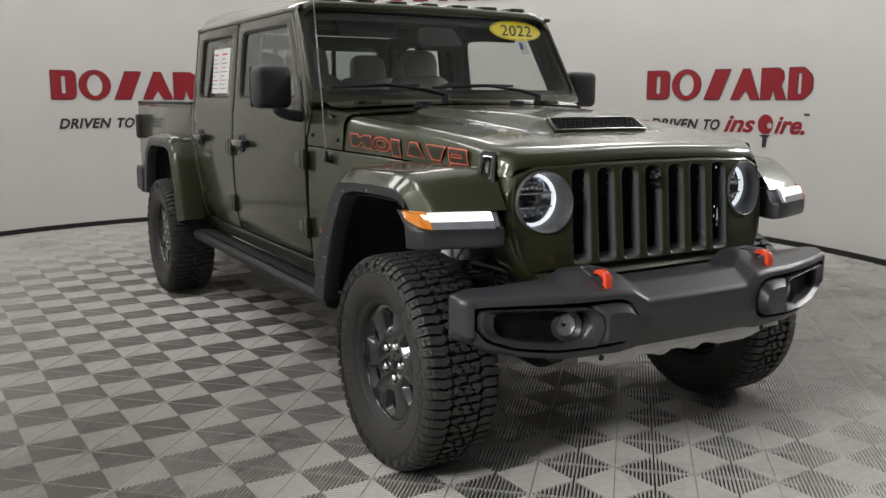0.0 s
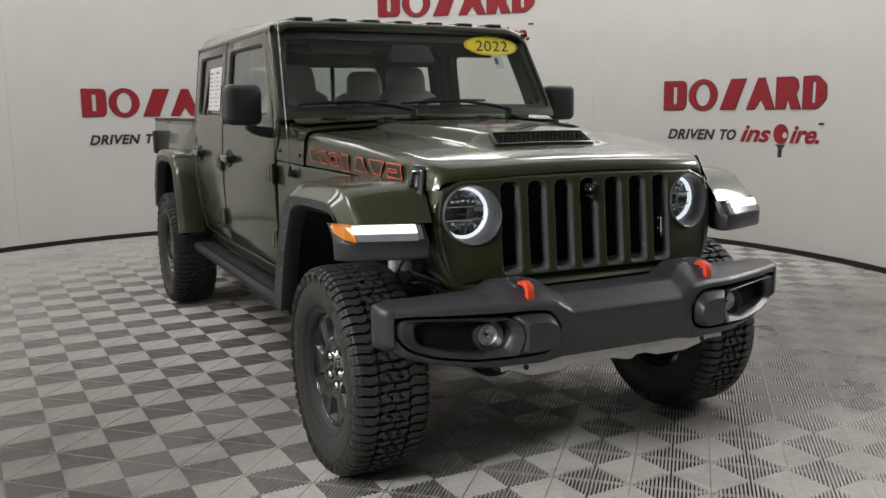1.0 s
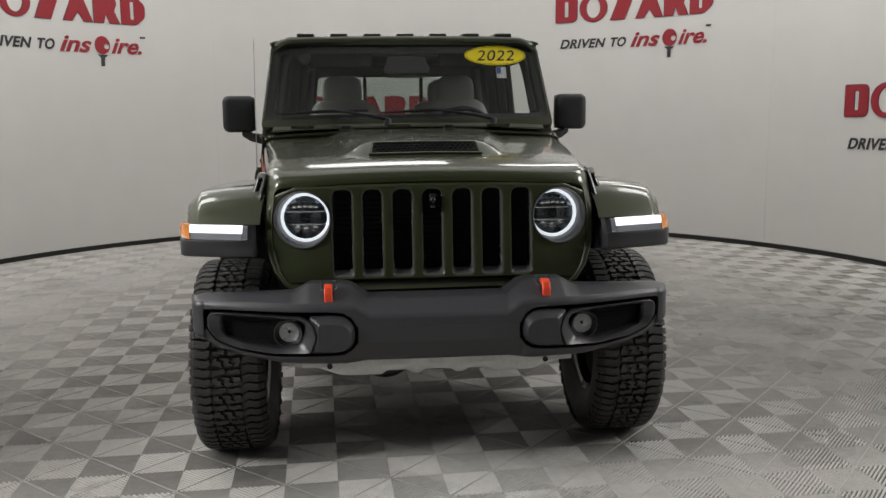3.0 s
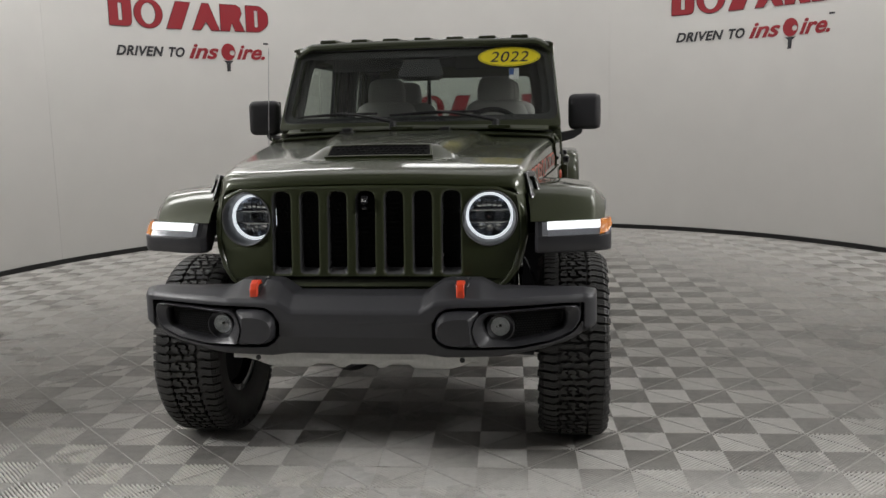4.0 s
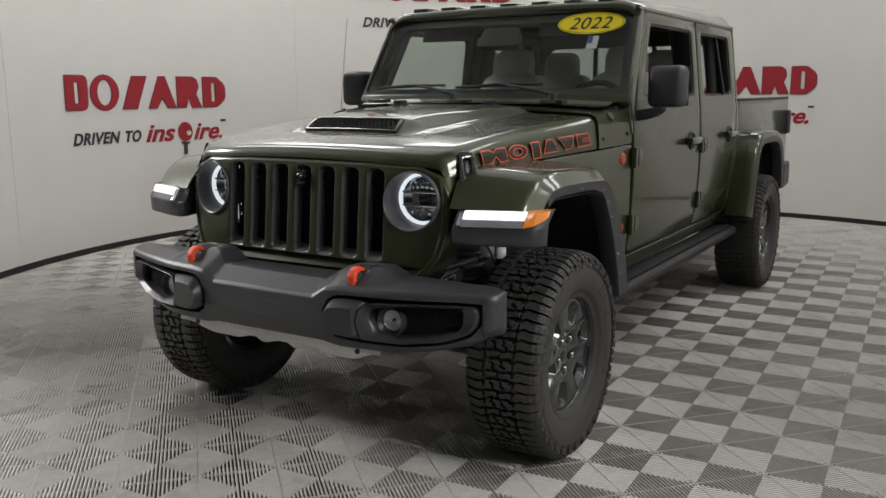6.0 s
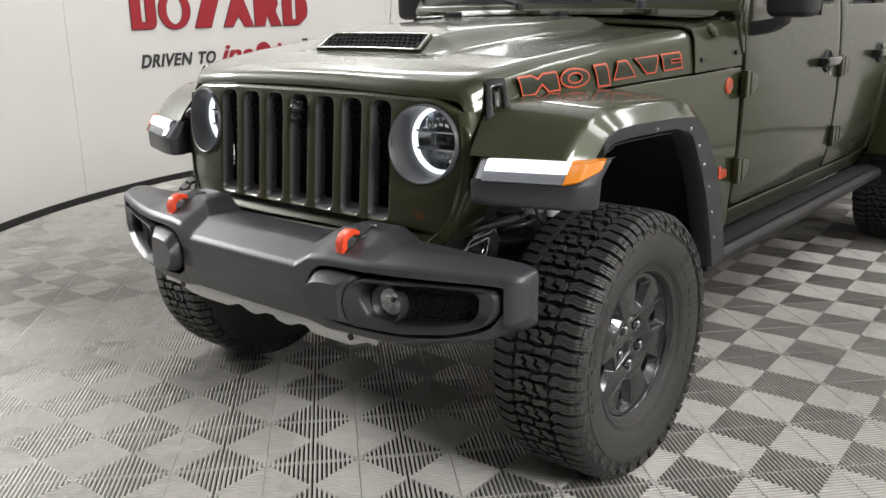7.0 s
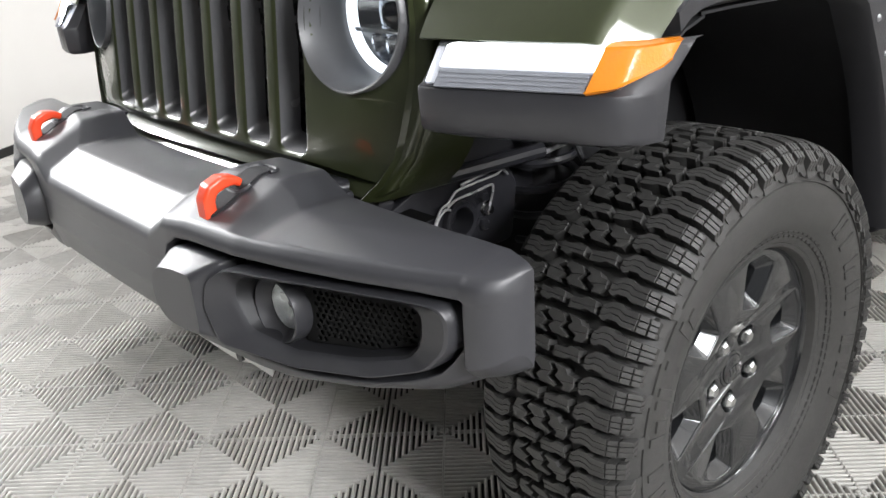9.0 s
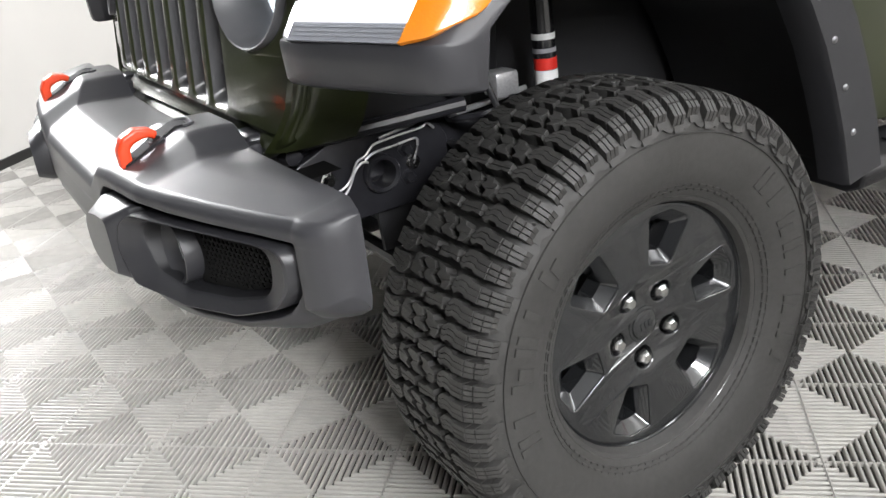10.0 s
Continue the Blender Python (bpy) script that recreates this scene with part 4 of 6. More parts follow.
    for r in range(9):
        for c in range(16):
            u, v = 0.604 + 0.0105 * c + (0.00525 if r % 2 else 0), 0.594 + 0.0091 * r
            top, bot = 0.678, lerp([(0.60, 0.592), (0.70, 0.602), (0.775, 0.622)], u)
            if bot < v < top and u < 0.764 and math.hypot(u - 0.540, v - 0.630) > 0.060:
                holes.append([(s * u + s * 0.0046 * math.cos(radians(60 * a + 30)), v + 0.0043 * math.sin(radians(60 * a + 30))) for a in range(6)])
    ring = [(0.580, 0.584), (0.69, 0.594), (0.770, 0.618), (0.776, 0.683), (0.70, 0.684), (0.580, 0.684)]
    cuts = [s * (0.60 + 0.03 * k) for k in range(6)]
    tpart("fog_mesh", plate([(s * x, z) for x, z in (ring if s > 0 else ring[::-1])], holes, 0.004, 0.0, lambda u, v, w: (u, bump_front(u) + 0.044 - w, v), cuts), MESH, frame_ob, "black honeycomb insert", smooth=0)


for s in (-1, 1):
    pod(s)
    cx = s * 0.398
    path = [(-0.640, 0.725), (-0.645, 0.752), (-0.646, 0.774), (-0.638, 0.790), (-0.619, 0.798), (-0.600, 0.797), (-0.588, 0.790)]
    rows = []
    for i, (y, z) in enumerate(path):
        a, b = path[max(i - 1, 0)], path[min(i + 1, len(path) - 1)]
        t = Vector((b[0] - a[0], b[1] - a[1])).normalized()
        n = Vector((-t.y, t.x))
        d = 0.0105 if i < 5 else 0.007
        w = 0.0150
        rows.append([(cx - w, y + n.x * d, z + n.y * d), (cx + w, y + n.x * d, z + n.y * d), (cx + w, y - n.x * d, z - n.y * d), (cx - w, y - n.x * d, z - n.y * d)])
    hk = tpart("tow_hook", loft(rows, closed=True, caps=True), ORANGE, label="orange-red steel tow hook", bevel=0.005, segments=3)
    top_z = lambda y: lerp([(-0.672, 0.738), (-0.558, 0.7985), (-0.44, 0.7985)], y)
    # No opening is cut: a thin dark plate paints the slot's shaded inside.
    tpart("hook_slot", plate(rounded([(cx - 0.020, -0.652), (cx + 0.020, -0.652), (cx + 0.022, -0.535), (cx - 0.022, -0.535)], 0.016), [], 0.003, 0.0, lambda u, v, w: (u, v, top_z(v) + w - 0.0005), [-0.60, -0.558], 1), LINER, hk)
    ring = rounded([(cx - 0.026, -0.60), (cx + 0.026, -0.60), (cx + 0.029, -0.525), (cx - 0.029, -0.525)], 0.02)
    tpart("slot_rim", tube([(u, v, top_z(v) + 0.001) for u, v in ring[10:] + ring[:10]], 0.0035, 6), PLASTIC, hk)

# skid plate under the bumper
rows = []
for y, z, w in ((-0.625, 0.528, 0.500), (-0.628, 0.500, 0.500), (-0.618, 0.475, 0.492), (-0.590, 0.455, 0.47), (-0.50, 0.44, 0.44), (-0.35, 0.42, 0.42)):
    row = []
    for i in range(41):
        u = -1 + i / 20
        x = u * w
        dip = 0.0
        for c in (-0.15, 0.0, 0.15):
            dip += 0.012 * (1 - ease(0.045, 0.058, abs(x - c))) if -0.62 < y < -0.48 else 0
        rise = 0.035 * ease(0.72, 1.0, abs(u)) if y > -0.62 else 0
        row.append((x, y + dip * 0.6, z + dip + rise))
    rows.append(row)
skid = tpart("skid_plate", sheet(rows, 0.006), SILVER, label="silver-grey skid plate under the bumper", smooth=40)
# Solid black discs stand in for the shade inside two bolt holes.
for s in (-1, 1):
    tpart("bolt_hole", moved(lathe([(0.0, -0.002), (0.010, -0.002), (0.010, 0.004)], 14, "y"), pose(s * 0.40, -0.630, 0.502)), BLACK, skid)

# ---- windscreen frame and glass ----
WS0, WS1 = Vector((0.945, 1.350)), Vector((1.215, 1.800))


def ws_place(u, v, w):
    """u across, v from 0 at the foot to 1 at the top, w outwards."""
    p = WS0 + (WS1 - WS0) * v
    t = (WS1 - WS0).normalized()
    return (u, p.x - t.y * w + 0.10 * (abs(u) / 0.75) ** 2.2 * 0.35, p.y + t.x * w)


def trap(x0, x1, v0, v1, r, rv=None):
    """A trapezium with rounded corners; radii in metres, v scaled by the slope's length."""
    L = (WS1 - WS0).length
    ring = rounded([(-x0, v0 * L), (x0, v0 * L), (x1, v1 * L), (-x1, v1 * L)], r, 5)
    return [(a, b / L) for a, b in ring]


wcuts = [-0.6, -0.45, -0.3, -0.15, 0, 0.15, 0.3, 0.45, 0.6]
wframe = tpart("windscreen_frame", plate(trap(0.788, 0.742, 0.0, 1.05, 0.03), [trap(0.771, 0.731, 0.085, 1.0, 0.050)], 0.05, 0.006, lambda u, v, w: ws_place(u, v, w - 0.05), wcuts), PAINT, label="green windscreen frame", smooth=40)
tpart("seal", plate(trap(0.773, 0.733, 0.082, 1.003, 0.050), [trap(0.766, 0.726, 0.096, 0.992, 0.045)], 0.008, 0.002, lambda u, v, w: ws_place(u, v, w - 0.010), wcuts), BLACK, wframe)
wglass = tpart("windscreen", plate(trap(0.769, 0.729, 0.090, 0.997, 0.048), [], 0.004, 0.0, lambda u, v, w: ws_place(u, v, w - 0.014), wcuts), GLASS, label="clear raked windscreen with a year sticker")
wglass.visible_shadow = False
tpart("dark_border", plate(trap(0.768, 0.728, 0.091, 0.996, 0.048), [trap(0.736, 0.698, 0.165, 0.905, 0.05)], 0.002, 0.0, lambda u, v, w: ws_place(u, v, w - 0.019), wcuts), DARK_TRIM, wglass)
tpart("sensor_cover", plate(trap(0.14, 0.10, 0.66, 0.88, 0.03), [], 0.03, 0.006, lambda u, v, w: ws_place(u, v, w - 0.052)), DARK_TRIM, wglass)
tpart("rear_mirror", moved(box(-0.115, 0.115, -0.012, 0.012, -0.03, 0.03, 0.010), pose(0.0, 1.20, 1.645, 8, 0, -6)), DARK_TRIM, label="black rear-view mirror")


def on_glass(u, v, w):
    return ws_place(u, v, w - 0.0095)


L_WS = (WS1 - WS0).length
stick = thing("year_sticker", "yellow oval year sticker on the windscreen glass", "sticker", truck.matrix_world)
sc = (0.500, 0.868)
part("oval", plate([(sc[0] + 0.174 * math.cos(a), sc[1] + 0.064 / L_WS * math.sin(a)) for a in [2 * math.pi * i / 40 for i in range(40)]], [], 0.0015, 0.0, on_glass), YELLOW, stick)
part("rim_line", plate([(sc[0] + 0.168 * math.cos(a), sc[1] + 0.0595 / L_WS * math.sin(a)) for a in [2 * math.pi * i / 40 for i in range(40)]], [[(sc[0] + 0.1655 * math.cos(a), sc[1] + 0.0575 / L_WS * math.sin(a)) for a in [2 * math.pi * i / 40 for i in range(40)]]], 0.0008, 0.0, lambda u, v, w: on_glass(u, v, w + 0.0016)), INK, stick)
yr = words("2022", 0.098, 0.0008, shear=0.22, spacing=1.08)
us = [v.co.x for v in yr.verts]
for v in yr.verts:
    v.co = Vector(on_glass(sc[0] + (v.co.x - (min(us) + max(us)) / 2) * 0.215 / (max(us) - min(us)), sc[1] + (v.co.y - 0.034) / L_WS, 0.002 + v.co.z))
part("year", yr, INK, stick, smooth=0)
tag = thing("window_tag", "small white and blue paper tag behind the windscreen", "tag", truck.matrix_world)
part("paper", plate([(0.50, 0.60), (0.555, 0.60), (0.555, 0.74), (0.50, 0.74)], [], 0.001, 0.0, lambda u, v, w: ws_place(u, v, w - 0.021)), PAPER, tag)
part("print", plate([(0.502, 0.655), (0.526, 0.655), (0.526, 0.735), (0.502, 0.735)], [], 0.0006, 0.0, lambda u, v, w: ws_place(u, v, w - 0.0198)), PAPER_BLUE, tag)

# cowl: black grating and wipers at the foot of the glass
tpart("cowl_panel", loft([[(x, y, z - 0.02 * (abs(x) / 0.74) ** 2) for x in (-0.72, -0.4, 0, 0.4, 0.72)] for y, z in ((0.80, 1.350), (0.86, 1.352), (0.915, 1.356), (0.965, 1.372))]), PAINT, label="green cowl under the windscreen")
for x0 in (-0.62, -0.12, 0.40):
    tpart("hood_hinge", merge(box(x0, x0 + 0.12, 0.83, 0.885, 1.345, 1.364, 0.004), box(x0 + 0.03, x0 + 0.09, 0.80, 0.83, 1.345, 1.356, 0.003)), PAINT)
for x0 in (-0.36, 0.16):
    tpart("hood_bumper", merge(box(x0, x0 + 0.05, 0.70, 0.76, 1.335, 1.362, 0.006), box(x0 - 0.012, x0 + 0.062, 0.69, 0.77, 1.330, 1.342, 0.004)), BLACK)


def wiper(px, tip_u, tip_v, b0, b1):
    """Arm from its pivot to the blade, which lies low across the glass."""
    root = tpart("wiper", moved(lathe([(0.0, 0.03), (0.016, 0.028), (0.02, 0.02), (0.02, -0.02)], 16, "z"), pose(px, 0.895, 1.365)), BLACK, label="black windscreen wiper")
    a = Vector((px, 0.89, 1.388))
    b = Vector(ws_place(tip_u, tip_v, 0.030))
    tpart("arm", tube([a, a.lerp(b, 0.3) + Vector((0, -0.012, 0.006)), a.lerp(b, 0.7) + Vector((0, -0.006, 0.004)), b], [0.011, 0.0095, 0.007, 0.006], 8), BLACK, root)
    p0, p1 = Vector(ws_place(b0[0], b0[1], 0.012)), Vector(ws_place(b1[0], b1[1], 0.012))
    mid = p0.lerp(p1, 0.5) + Vector((0, -0.012, 0.008))
    tpart("blade", merge(tube([p0, p0.lerp(p1, 0.25), p0.lerp(p1, 0.5), p0.lerp(p1, 0.75), p1], 0.005, 6), tube([p0, p0.lerp(mid, 0.6), mid, p1.lerp(mid, 0.6), p1], 0.007, 6)), BLACK, root)


wiper(-0.12, -0.42, 0.165, (-0.68, 0.145), (-0.22, 0.175))
wiper(0.44, 0.12, 0.165, (-0.15, 0.150), (0.34, 0.180))

# ---- roof ----
rows = []
for y, dz, win in ((1.222, -0.038, 0.012), (1.226, -0.022, 0.006), (1.240, -0.008, 0.002), (1.275, 0.0, 0.0), (1.6, 0.016, 0.0), (2.0, 0.032, -0.004), (2.3, 0.042, -0.006), (2.96, 0.046, -0.006), (3.03, 0.036, 0.0), (3.07, -0.010, 0.02)):
    row = []
    for i in range(33):
        u = -1 + i / 16
        x = u * (0.742 - win)
        z = 1.852 + dz - 0.010 * u * u
        if abs(u) > 0.86:
            f = (abs(u) - 0.86) / 0.14
            z -= (0.050 + 0.8 * max(0.0, dz)) * f * f
        row.append((x, y, z))
    rows.append(row)
roof = tpart("roof", sheet(rows, -0.02), PAINT, label="green hard top with raised ribs", smooth=45)
for k in range(-3, 4):
    tpart("roof_rib", moved(box(k * 0.185 - 0.048, k * 0.185 + 0.048, 0.0, 1.60, -0.012, 0.0105, 0.007), pose(0, 1.262, 1.852, 1.75, 0, 0)), PAINT, roof)
rows = []
for s in (-1, 1):
    tpart("roof_gutter", loft([[(s * 0.726, y, 1.812), (s * 0.744, y, 1.808), (s * 0.747, y, 1.795), (s * 0.722, y, 1.790)] for y in (1.215, 2.0, 3.05)], closed=True, caps=True), PAINT, roof)
tpart("headliner", box(-0.66, 0.66, 1.24, 2.92, 1.795, 1.805), DARK_TRIM, roof)

# ---- doors ----
def door_place(s):
    return lambda u, v, w: (s * (side_x(v) + w - 0.045), u, v)


zc = [0.60, 0.64, 0.68, 0.72, 0.76, 0.85, 0.95, 1.05, 1.15, 1.25, 1.30]
F_RING = rounded([(1.052, 0.612), (2.180, 0.602), (2.180, 1.790), (1.335, 1.790), (1.090, 1.345), (1.052, 1.300)], [0.09, 0.05, 0.04, 0.05, 0.05, 0.03])
F_WIN = rounded([(1.185, 1.372), (2.095, 1.372), (2.095, 1.735), (1.395, 1.735)], 0.045)
R_RING = rounded([(2.200, 0.602), (2.740, 0.612), (2.920, 0.76), (3.020, 1.05), (3.055, 1.30), (3.040, 1.790), (2.200, 1.790)], [0.05, 0.12, 0.10, 0.1, 0.05, 0.05, 0.04])
R_WIN = rounded([(2.285, 1.372), (2.950, 1.372), (2.925, 1.735), (2.285, 1.735)], 0.045)


def handle(s, y, parent):
    x = s * (side_x(1.12) + 0.001)
    h = tpart("door_handle", moved(box(-0.014, 0.014, -0.108, 0.088, -0.021, 0.021, 0.011, 3), pose(x + s * 0.034, y, 1.122)), BLACK_GLOSS, parent, "black plastic door handle")
    return h, x


def handle_bits(s, y, parent):
    x = s * (side_x(1.12) + 0.001)
    tpart("handle_cup", moved(lathe([(0.0, 0.003), (0.036, 0.004), (0.047, 0.010), (0.052, 0.004), (0.053, -0.004)], 24, "x"), pose(x, y + 0.01, 1.122) @ pose(0, 0, 0, 0, 0, 0 if s > 0 else 180)), BLACK, parent)
    tpart("handle_mount", moved(box(-0.018, 0.018, -0.022, 0.022, -0.020, 0.020, 0.006), pose(x + s * 0.016, y - 0.085, 1.122)), BLACK, parent)


def hinge(s, y, z, parent):
    x = side_x(z)
    tpart("hinge", moved(merge(box(-0.004, 0.018, 0.010, 0.075, -0.034, 0.034, 0.006), box(0.0, 0.024, -0.006, 0.020, -0.045, 0.045, 0.005)), pose(s * x, y, z) @ pose(0, 0, 0, 0, 0, 0) @ Matrix.Diagonal((s, 1, 1, 1))), PAINT, parent)
    tpart("hinge_post", moved(merge(box(-0.004, 0.022, -0.042, -0.008, -0.05, 0.05, 0.005)), pose(s * x, y, z) @ Matrix.Diagonal((s, 1, 1, 1))), PAINT, parent)


def door(s, ring, win, y_handle, y_hinge, rear):
    d = tpart("rear_door" if rear else "front_door", plate(ring, [win], 0.045, 0.006, door_place(s), zc, 1), PAINT, label="dark green door with exposed hinges and a black handle", smooth=45)
    inner = rounded([(sum(p[0] for p in win) / len(win) + (a - sum(p[0] for p in win) / len(win)) * 0.965, 1.555 + (b - 1.555) * 0.94) for a, b in win], 0.0)
    tpart("window_seal", plate(win, [inner], 0.016, 0.002, lambda u, v, w: (s * (side_x(v) + w - 0.024), u, v)), BLACK, d)
    lowered = s > 0
    if not lowered:
        g = tpart("window_glass", plate(inner, [], 0.004, 0.0, lambda u, v, w: (s * (side_x(v) + w - 0.019), u, v)), SIDE_GLASS, d)
        g.visible_shadow = False
    if rear:
        tpart("window_divider", moved(box(-0.008, 0.008, -0.012, 0.012, -0.185, 0.185, 0.002), pose(s * (side_x(1.555) - 0.016), 2.735, 1.555, 0, -s * 11, 0)), BLACK, d)
    tpart("trim_panel", plate([(min(p[0] for p in ring) + 0.05, 0.66), (max(p[0] for p in ring) - 0.09, 0.66), (max(p[0] for p in ring) - 0.07, 1.345), (min(p[0] for p in ring) + 0.08, 1.345)], [], 0.02, 0.004, lambda u, v, w: (s * (side_x(v) + w - 0.068), u, v), [0.8, 1.0, 1.2], 1), DARK_TRIM, d)
    handle(s, y_handle, d)
    handle_bits(s, y_handle, d)
    for z in (1.090, 0.765):
        hinge(s, y_hinge, z, d)
    if not rear:
        tpart("lock", moved(lathe([(0.0, 0.004), (0.009, 0.003), (0.011, -0.002)], 14, "x"), pose(s * side_x(1.065), y_handle + 0.075, 1.062) @ pose(0, 0, 0, 0, 0, 0 if s > 0 else 180)), STEEL, d)
    return d


for s in (-1, 1):
    door(s, F_RING, F_WIN, 1.985, 1.058, False)
    door(s, R_RING, R_WIN, 2.835, 2.205, True)
    # cab side behind and under the doors
    sill = [(1.035, 0.515), (2.93, 0.515), (2.93, 0.60), (2.80, 0.600), (2.74, 0.597), (1.035, 0.597)]
    tpart("sill", plate(sill, [], 0.06, 0.008, lambda u, v, w: (s * (side_x(v) + w - 0.062), u, v)), PAINT)
    rear_side = rounded([(2.995, 0.60), (3.115, 0.60), (3.115, 1.325), (3.10, 1.335), (3.075, 1.815), (3.035, 1.815), (3.048, 1.795), (3.063, 1.31), (3.030, 1.05), (2.930, 0.76), (2.93, 0.60)], 0.004, 2)
    tpart("cab_corner", plate(rear_side, [], 0.05, 0.005, lambda u, v, w: (s * (side_x(v) + w - 0.050), u, v), zc, 1), PAINT, smooth=45)
    # front pillar beside the windscreen
    tpart("door_frame", plate(rounded([(1.030, 1.20), (1.050, 1.20), (1.050, 1.305), (1.085, 1.35), (1.328, 1.793), (1.295, 1.815), (1.262, 1.815), (1.035, 1.37), (1.005, 1.30), (1.005, 1.28)], 0.004, 2), [], 0.028, 0.005, lambda u, v, w: (s * (side_x(v) + w - 0.030), u, v)), PAINT)
    tpart("pillar", plate([(2.13, 1.30), (2.26, 1.30), (2.25, 1.80), (2.14, 1.80)], [], 0.05, 0.004, lambda u, v, w: (s * (side_x(v) + w - 0.100), u, v)), DARK_TRIM)
    # rock rail
    rail = tpart("rock_rail", loft([[(s * x, y, z) for x, z in ((0.70, 0.50), (0.80, 0.512), (0.845, 0.505), (0.862, 0.485), (0.855, 0.455), (0.82, 0.440), (0.72, 0.445))] for y in (0.69, 0.75, 1.5, 2.3, 2.90, 2.95)], closed=True, caps=True), BLACK, label="black steel rail under the doors", smooth=30, bevel=0.006)
    tpart("rail_step", loft([[(s * x, y, z) for x, z in ((0.79, 0.514), (0.835, 0.512), (0.838, 0.518), (0.79, 0.520))] for y in (0.85, 2.80)], closed=True, caps=True), BLACK, rail)
    # mirror
    m = tpart("side_mirror", moved(box(-0.088, 0.088, -0.058, 0.058, -0.098, 0.098, 0.035, 4), pose(s * 0.918, 1.155, 1.423, 0, 0, s * -6)), PLASTIC, label="dark grey grained door mirror", smooth=50)
    tpart("mirror_rim", moved(box(-0.082, 0.082, 0.050, 0.064, -0.092, 0.092, 0.006), pose(s * 0.918, 1.155, 1.423, 0, 0, s * -6)), BLACK, m)
    tpart("mirror_glass", moved(box(-0.074, 0.074, 0.062, 0.066, -0.084, 0.084, 0.001), pose(s * 0.918, 1.155, 1.423, 0, 0, s * -6)), MIRROR, m)
    tpart("mirror_arm", loft([[(s * x, y, z) for y, z in ((yc - d, zc0 - h), (yc - d, zc0 + h), (yc + d, zc0 + h), (yc + d, zc0 - h))] for x, yc, zc0, d, h in ((0.765, 1.150, 1.285, 0.07, 0.028), (0.80, 1.15, 1.288, 0.065, 0.026), (0.86, 1.152, 1.300, 0.050, 0.022), (0.905, 1.155, 1.325, 0.036, 0.018))], closed=True, caps=True), BLACK, m, bevel=0.008)

# antenna on the passenger side of the cowl
ant = tpart("antenna", moved(lathe([(0.0, 0.05), (0.010, 0.048), (0.013, 0.03), (0.020, 0.012), (0.024, 0.0), (0.024, -0.02)], 18, "z"), pose(-0.795, 0.80, 1.105) @ Matrix.Diagonal((0.6, 0.6, 0.7, 1))), BLACK, label="thin steel whip antenna")
tpart("base", moved(lathe([(0.0, 0.026), (0.012, 0.024), (0.022, 0.0)], 18, "x"), pose(-0.772, 0.80, 1.105, 0, 0, 180)), BLACK, ant)
tpart("whip", tube([(-0.795, 0.802, 1.13), (-0.797, 0.85, 1.45), (-0.798, 0.905, 1.80)], [0.0026, 0.0022, 0.0018], 8), WIRE, ant)

# ---- cab back, bed, tail ----
tpart("cab_back", plate(rounded([(-0.79, 0.62), (0.79, 0.62), (0.79, 1.30), (0.732, 1.80), (-0.732, 1.80), (-0.79, 1.30)], 0.03), [rounded([(-0.60, 1.36), (0.60, 1.36), (0.565, 1.70), (-0.565, 1.70)], 0.04)], 0.04, 0.006, lambda u, v, w: (u, 3.10 - w * 0.9 - 0.08 * max(0, v - 1.30), v), [1.30], 1), PAINT, label="green rear wall of the cab with a window")
rw = tpart("rear_window", plate(rounded([(-0.605, 1.355), (0.605, 1.355), (0.57, 1.705), (-0.57, 1.705)], 0.04), [], 0.005, 0.0, lambda u, v, w: (u, 3.078 - w - 0.08 * max(0, v - 1.30), v)), REAR_GLASS)
rw.visible_shadow = False
for u in (-0.215, 0.215):
    tpart("slider_frame", box(u - 0.014, u + 0.014, 3.035, 3.065, 1.35, 1.71, 0.004), BLACK, rw)
bed = tpart("bed", merge(box(-0.74, 0.74, 3.14, 4.86, 0.70, 0.74), box(-0.74, 0.74, 3.14, 3.18, 0.74, 1.32, 0.005)), PAINT, label="open cargo bed")
for s in (-1, 1):
    ring = rounded([(3.135, 0.62), (4.06, 0.62), (4.06, 0.66), (4.82, 0.66), (4.86, 0.72), (4.86, 1.33), (3.135, 1.33)], [0.02, 0.01, 0.01, 0.06, 0.03, 0.02, 0.02])
    tpart("bed_side", plate(ring, [], 0.055, 0.007, lambda u, v, w: (s * (min(side_x(v), 0.79) + w - 0.055), u, v), zc, 1), PAINT, bed, smooth=45)
    tpart("bed_rail_cap", box(*sorted((s * 0.725, s * 0.792)), 3.14, 4.855, 1.325, 1.345, 0.006), BLACK, bed)
    tl = tpart("tail_lamp", moved(box(-0.028, 0.028, -0.050, 0.055, -0.100, 0.100, 0.02, 3), pose(s * 0.786, 4.845, 1.135)), BLACK, label="black tail lamp housing")
    tpart("tail_lens", moved(box(-0.022, 0.022, 0.045, 0.062, -0.085, 0.085, 0.01), pose(s * 0.786, 4.845, 1.135)), RED_LABEL, tl)
    tpart("rear_bumper_end", loft([[(s * x, y, z) for y, z in ((4.80, 0.58), (4.80, 0.78), (4.98, 0.80), (5.02, 0.76), (5.02, 0.60))] for x in (0.0, 0.70, 0.785, 0.805)], closed=True, caps=True), PLASTIC, bevel=0.01)
tpart("tailgate", box(-0.735, 0.735, 4.80, 4.85, 0.72, 1.325, 0.012), PAINT, label="green tailgate")

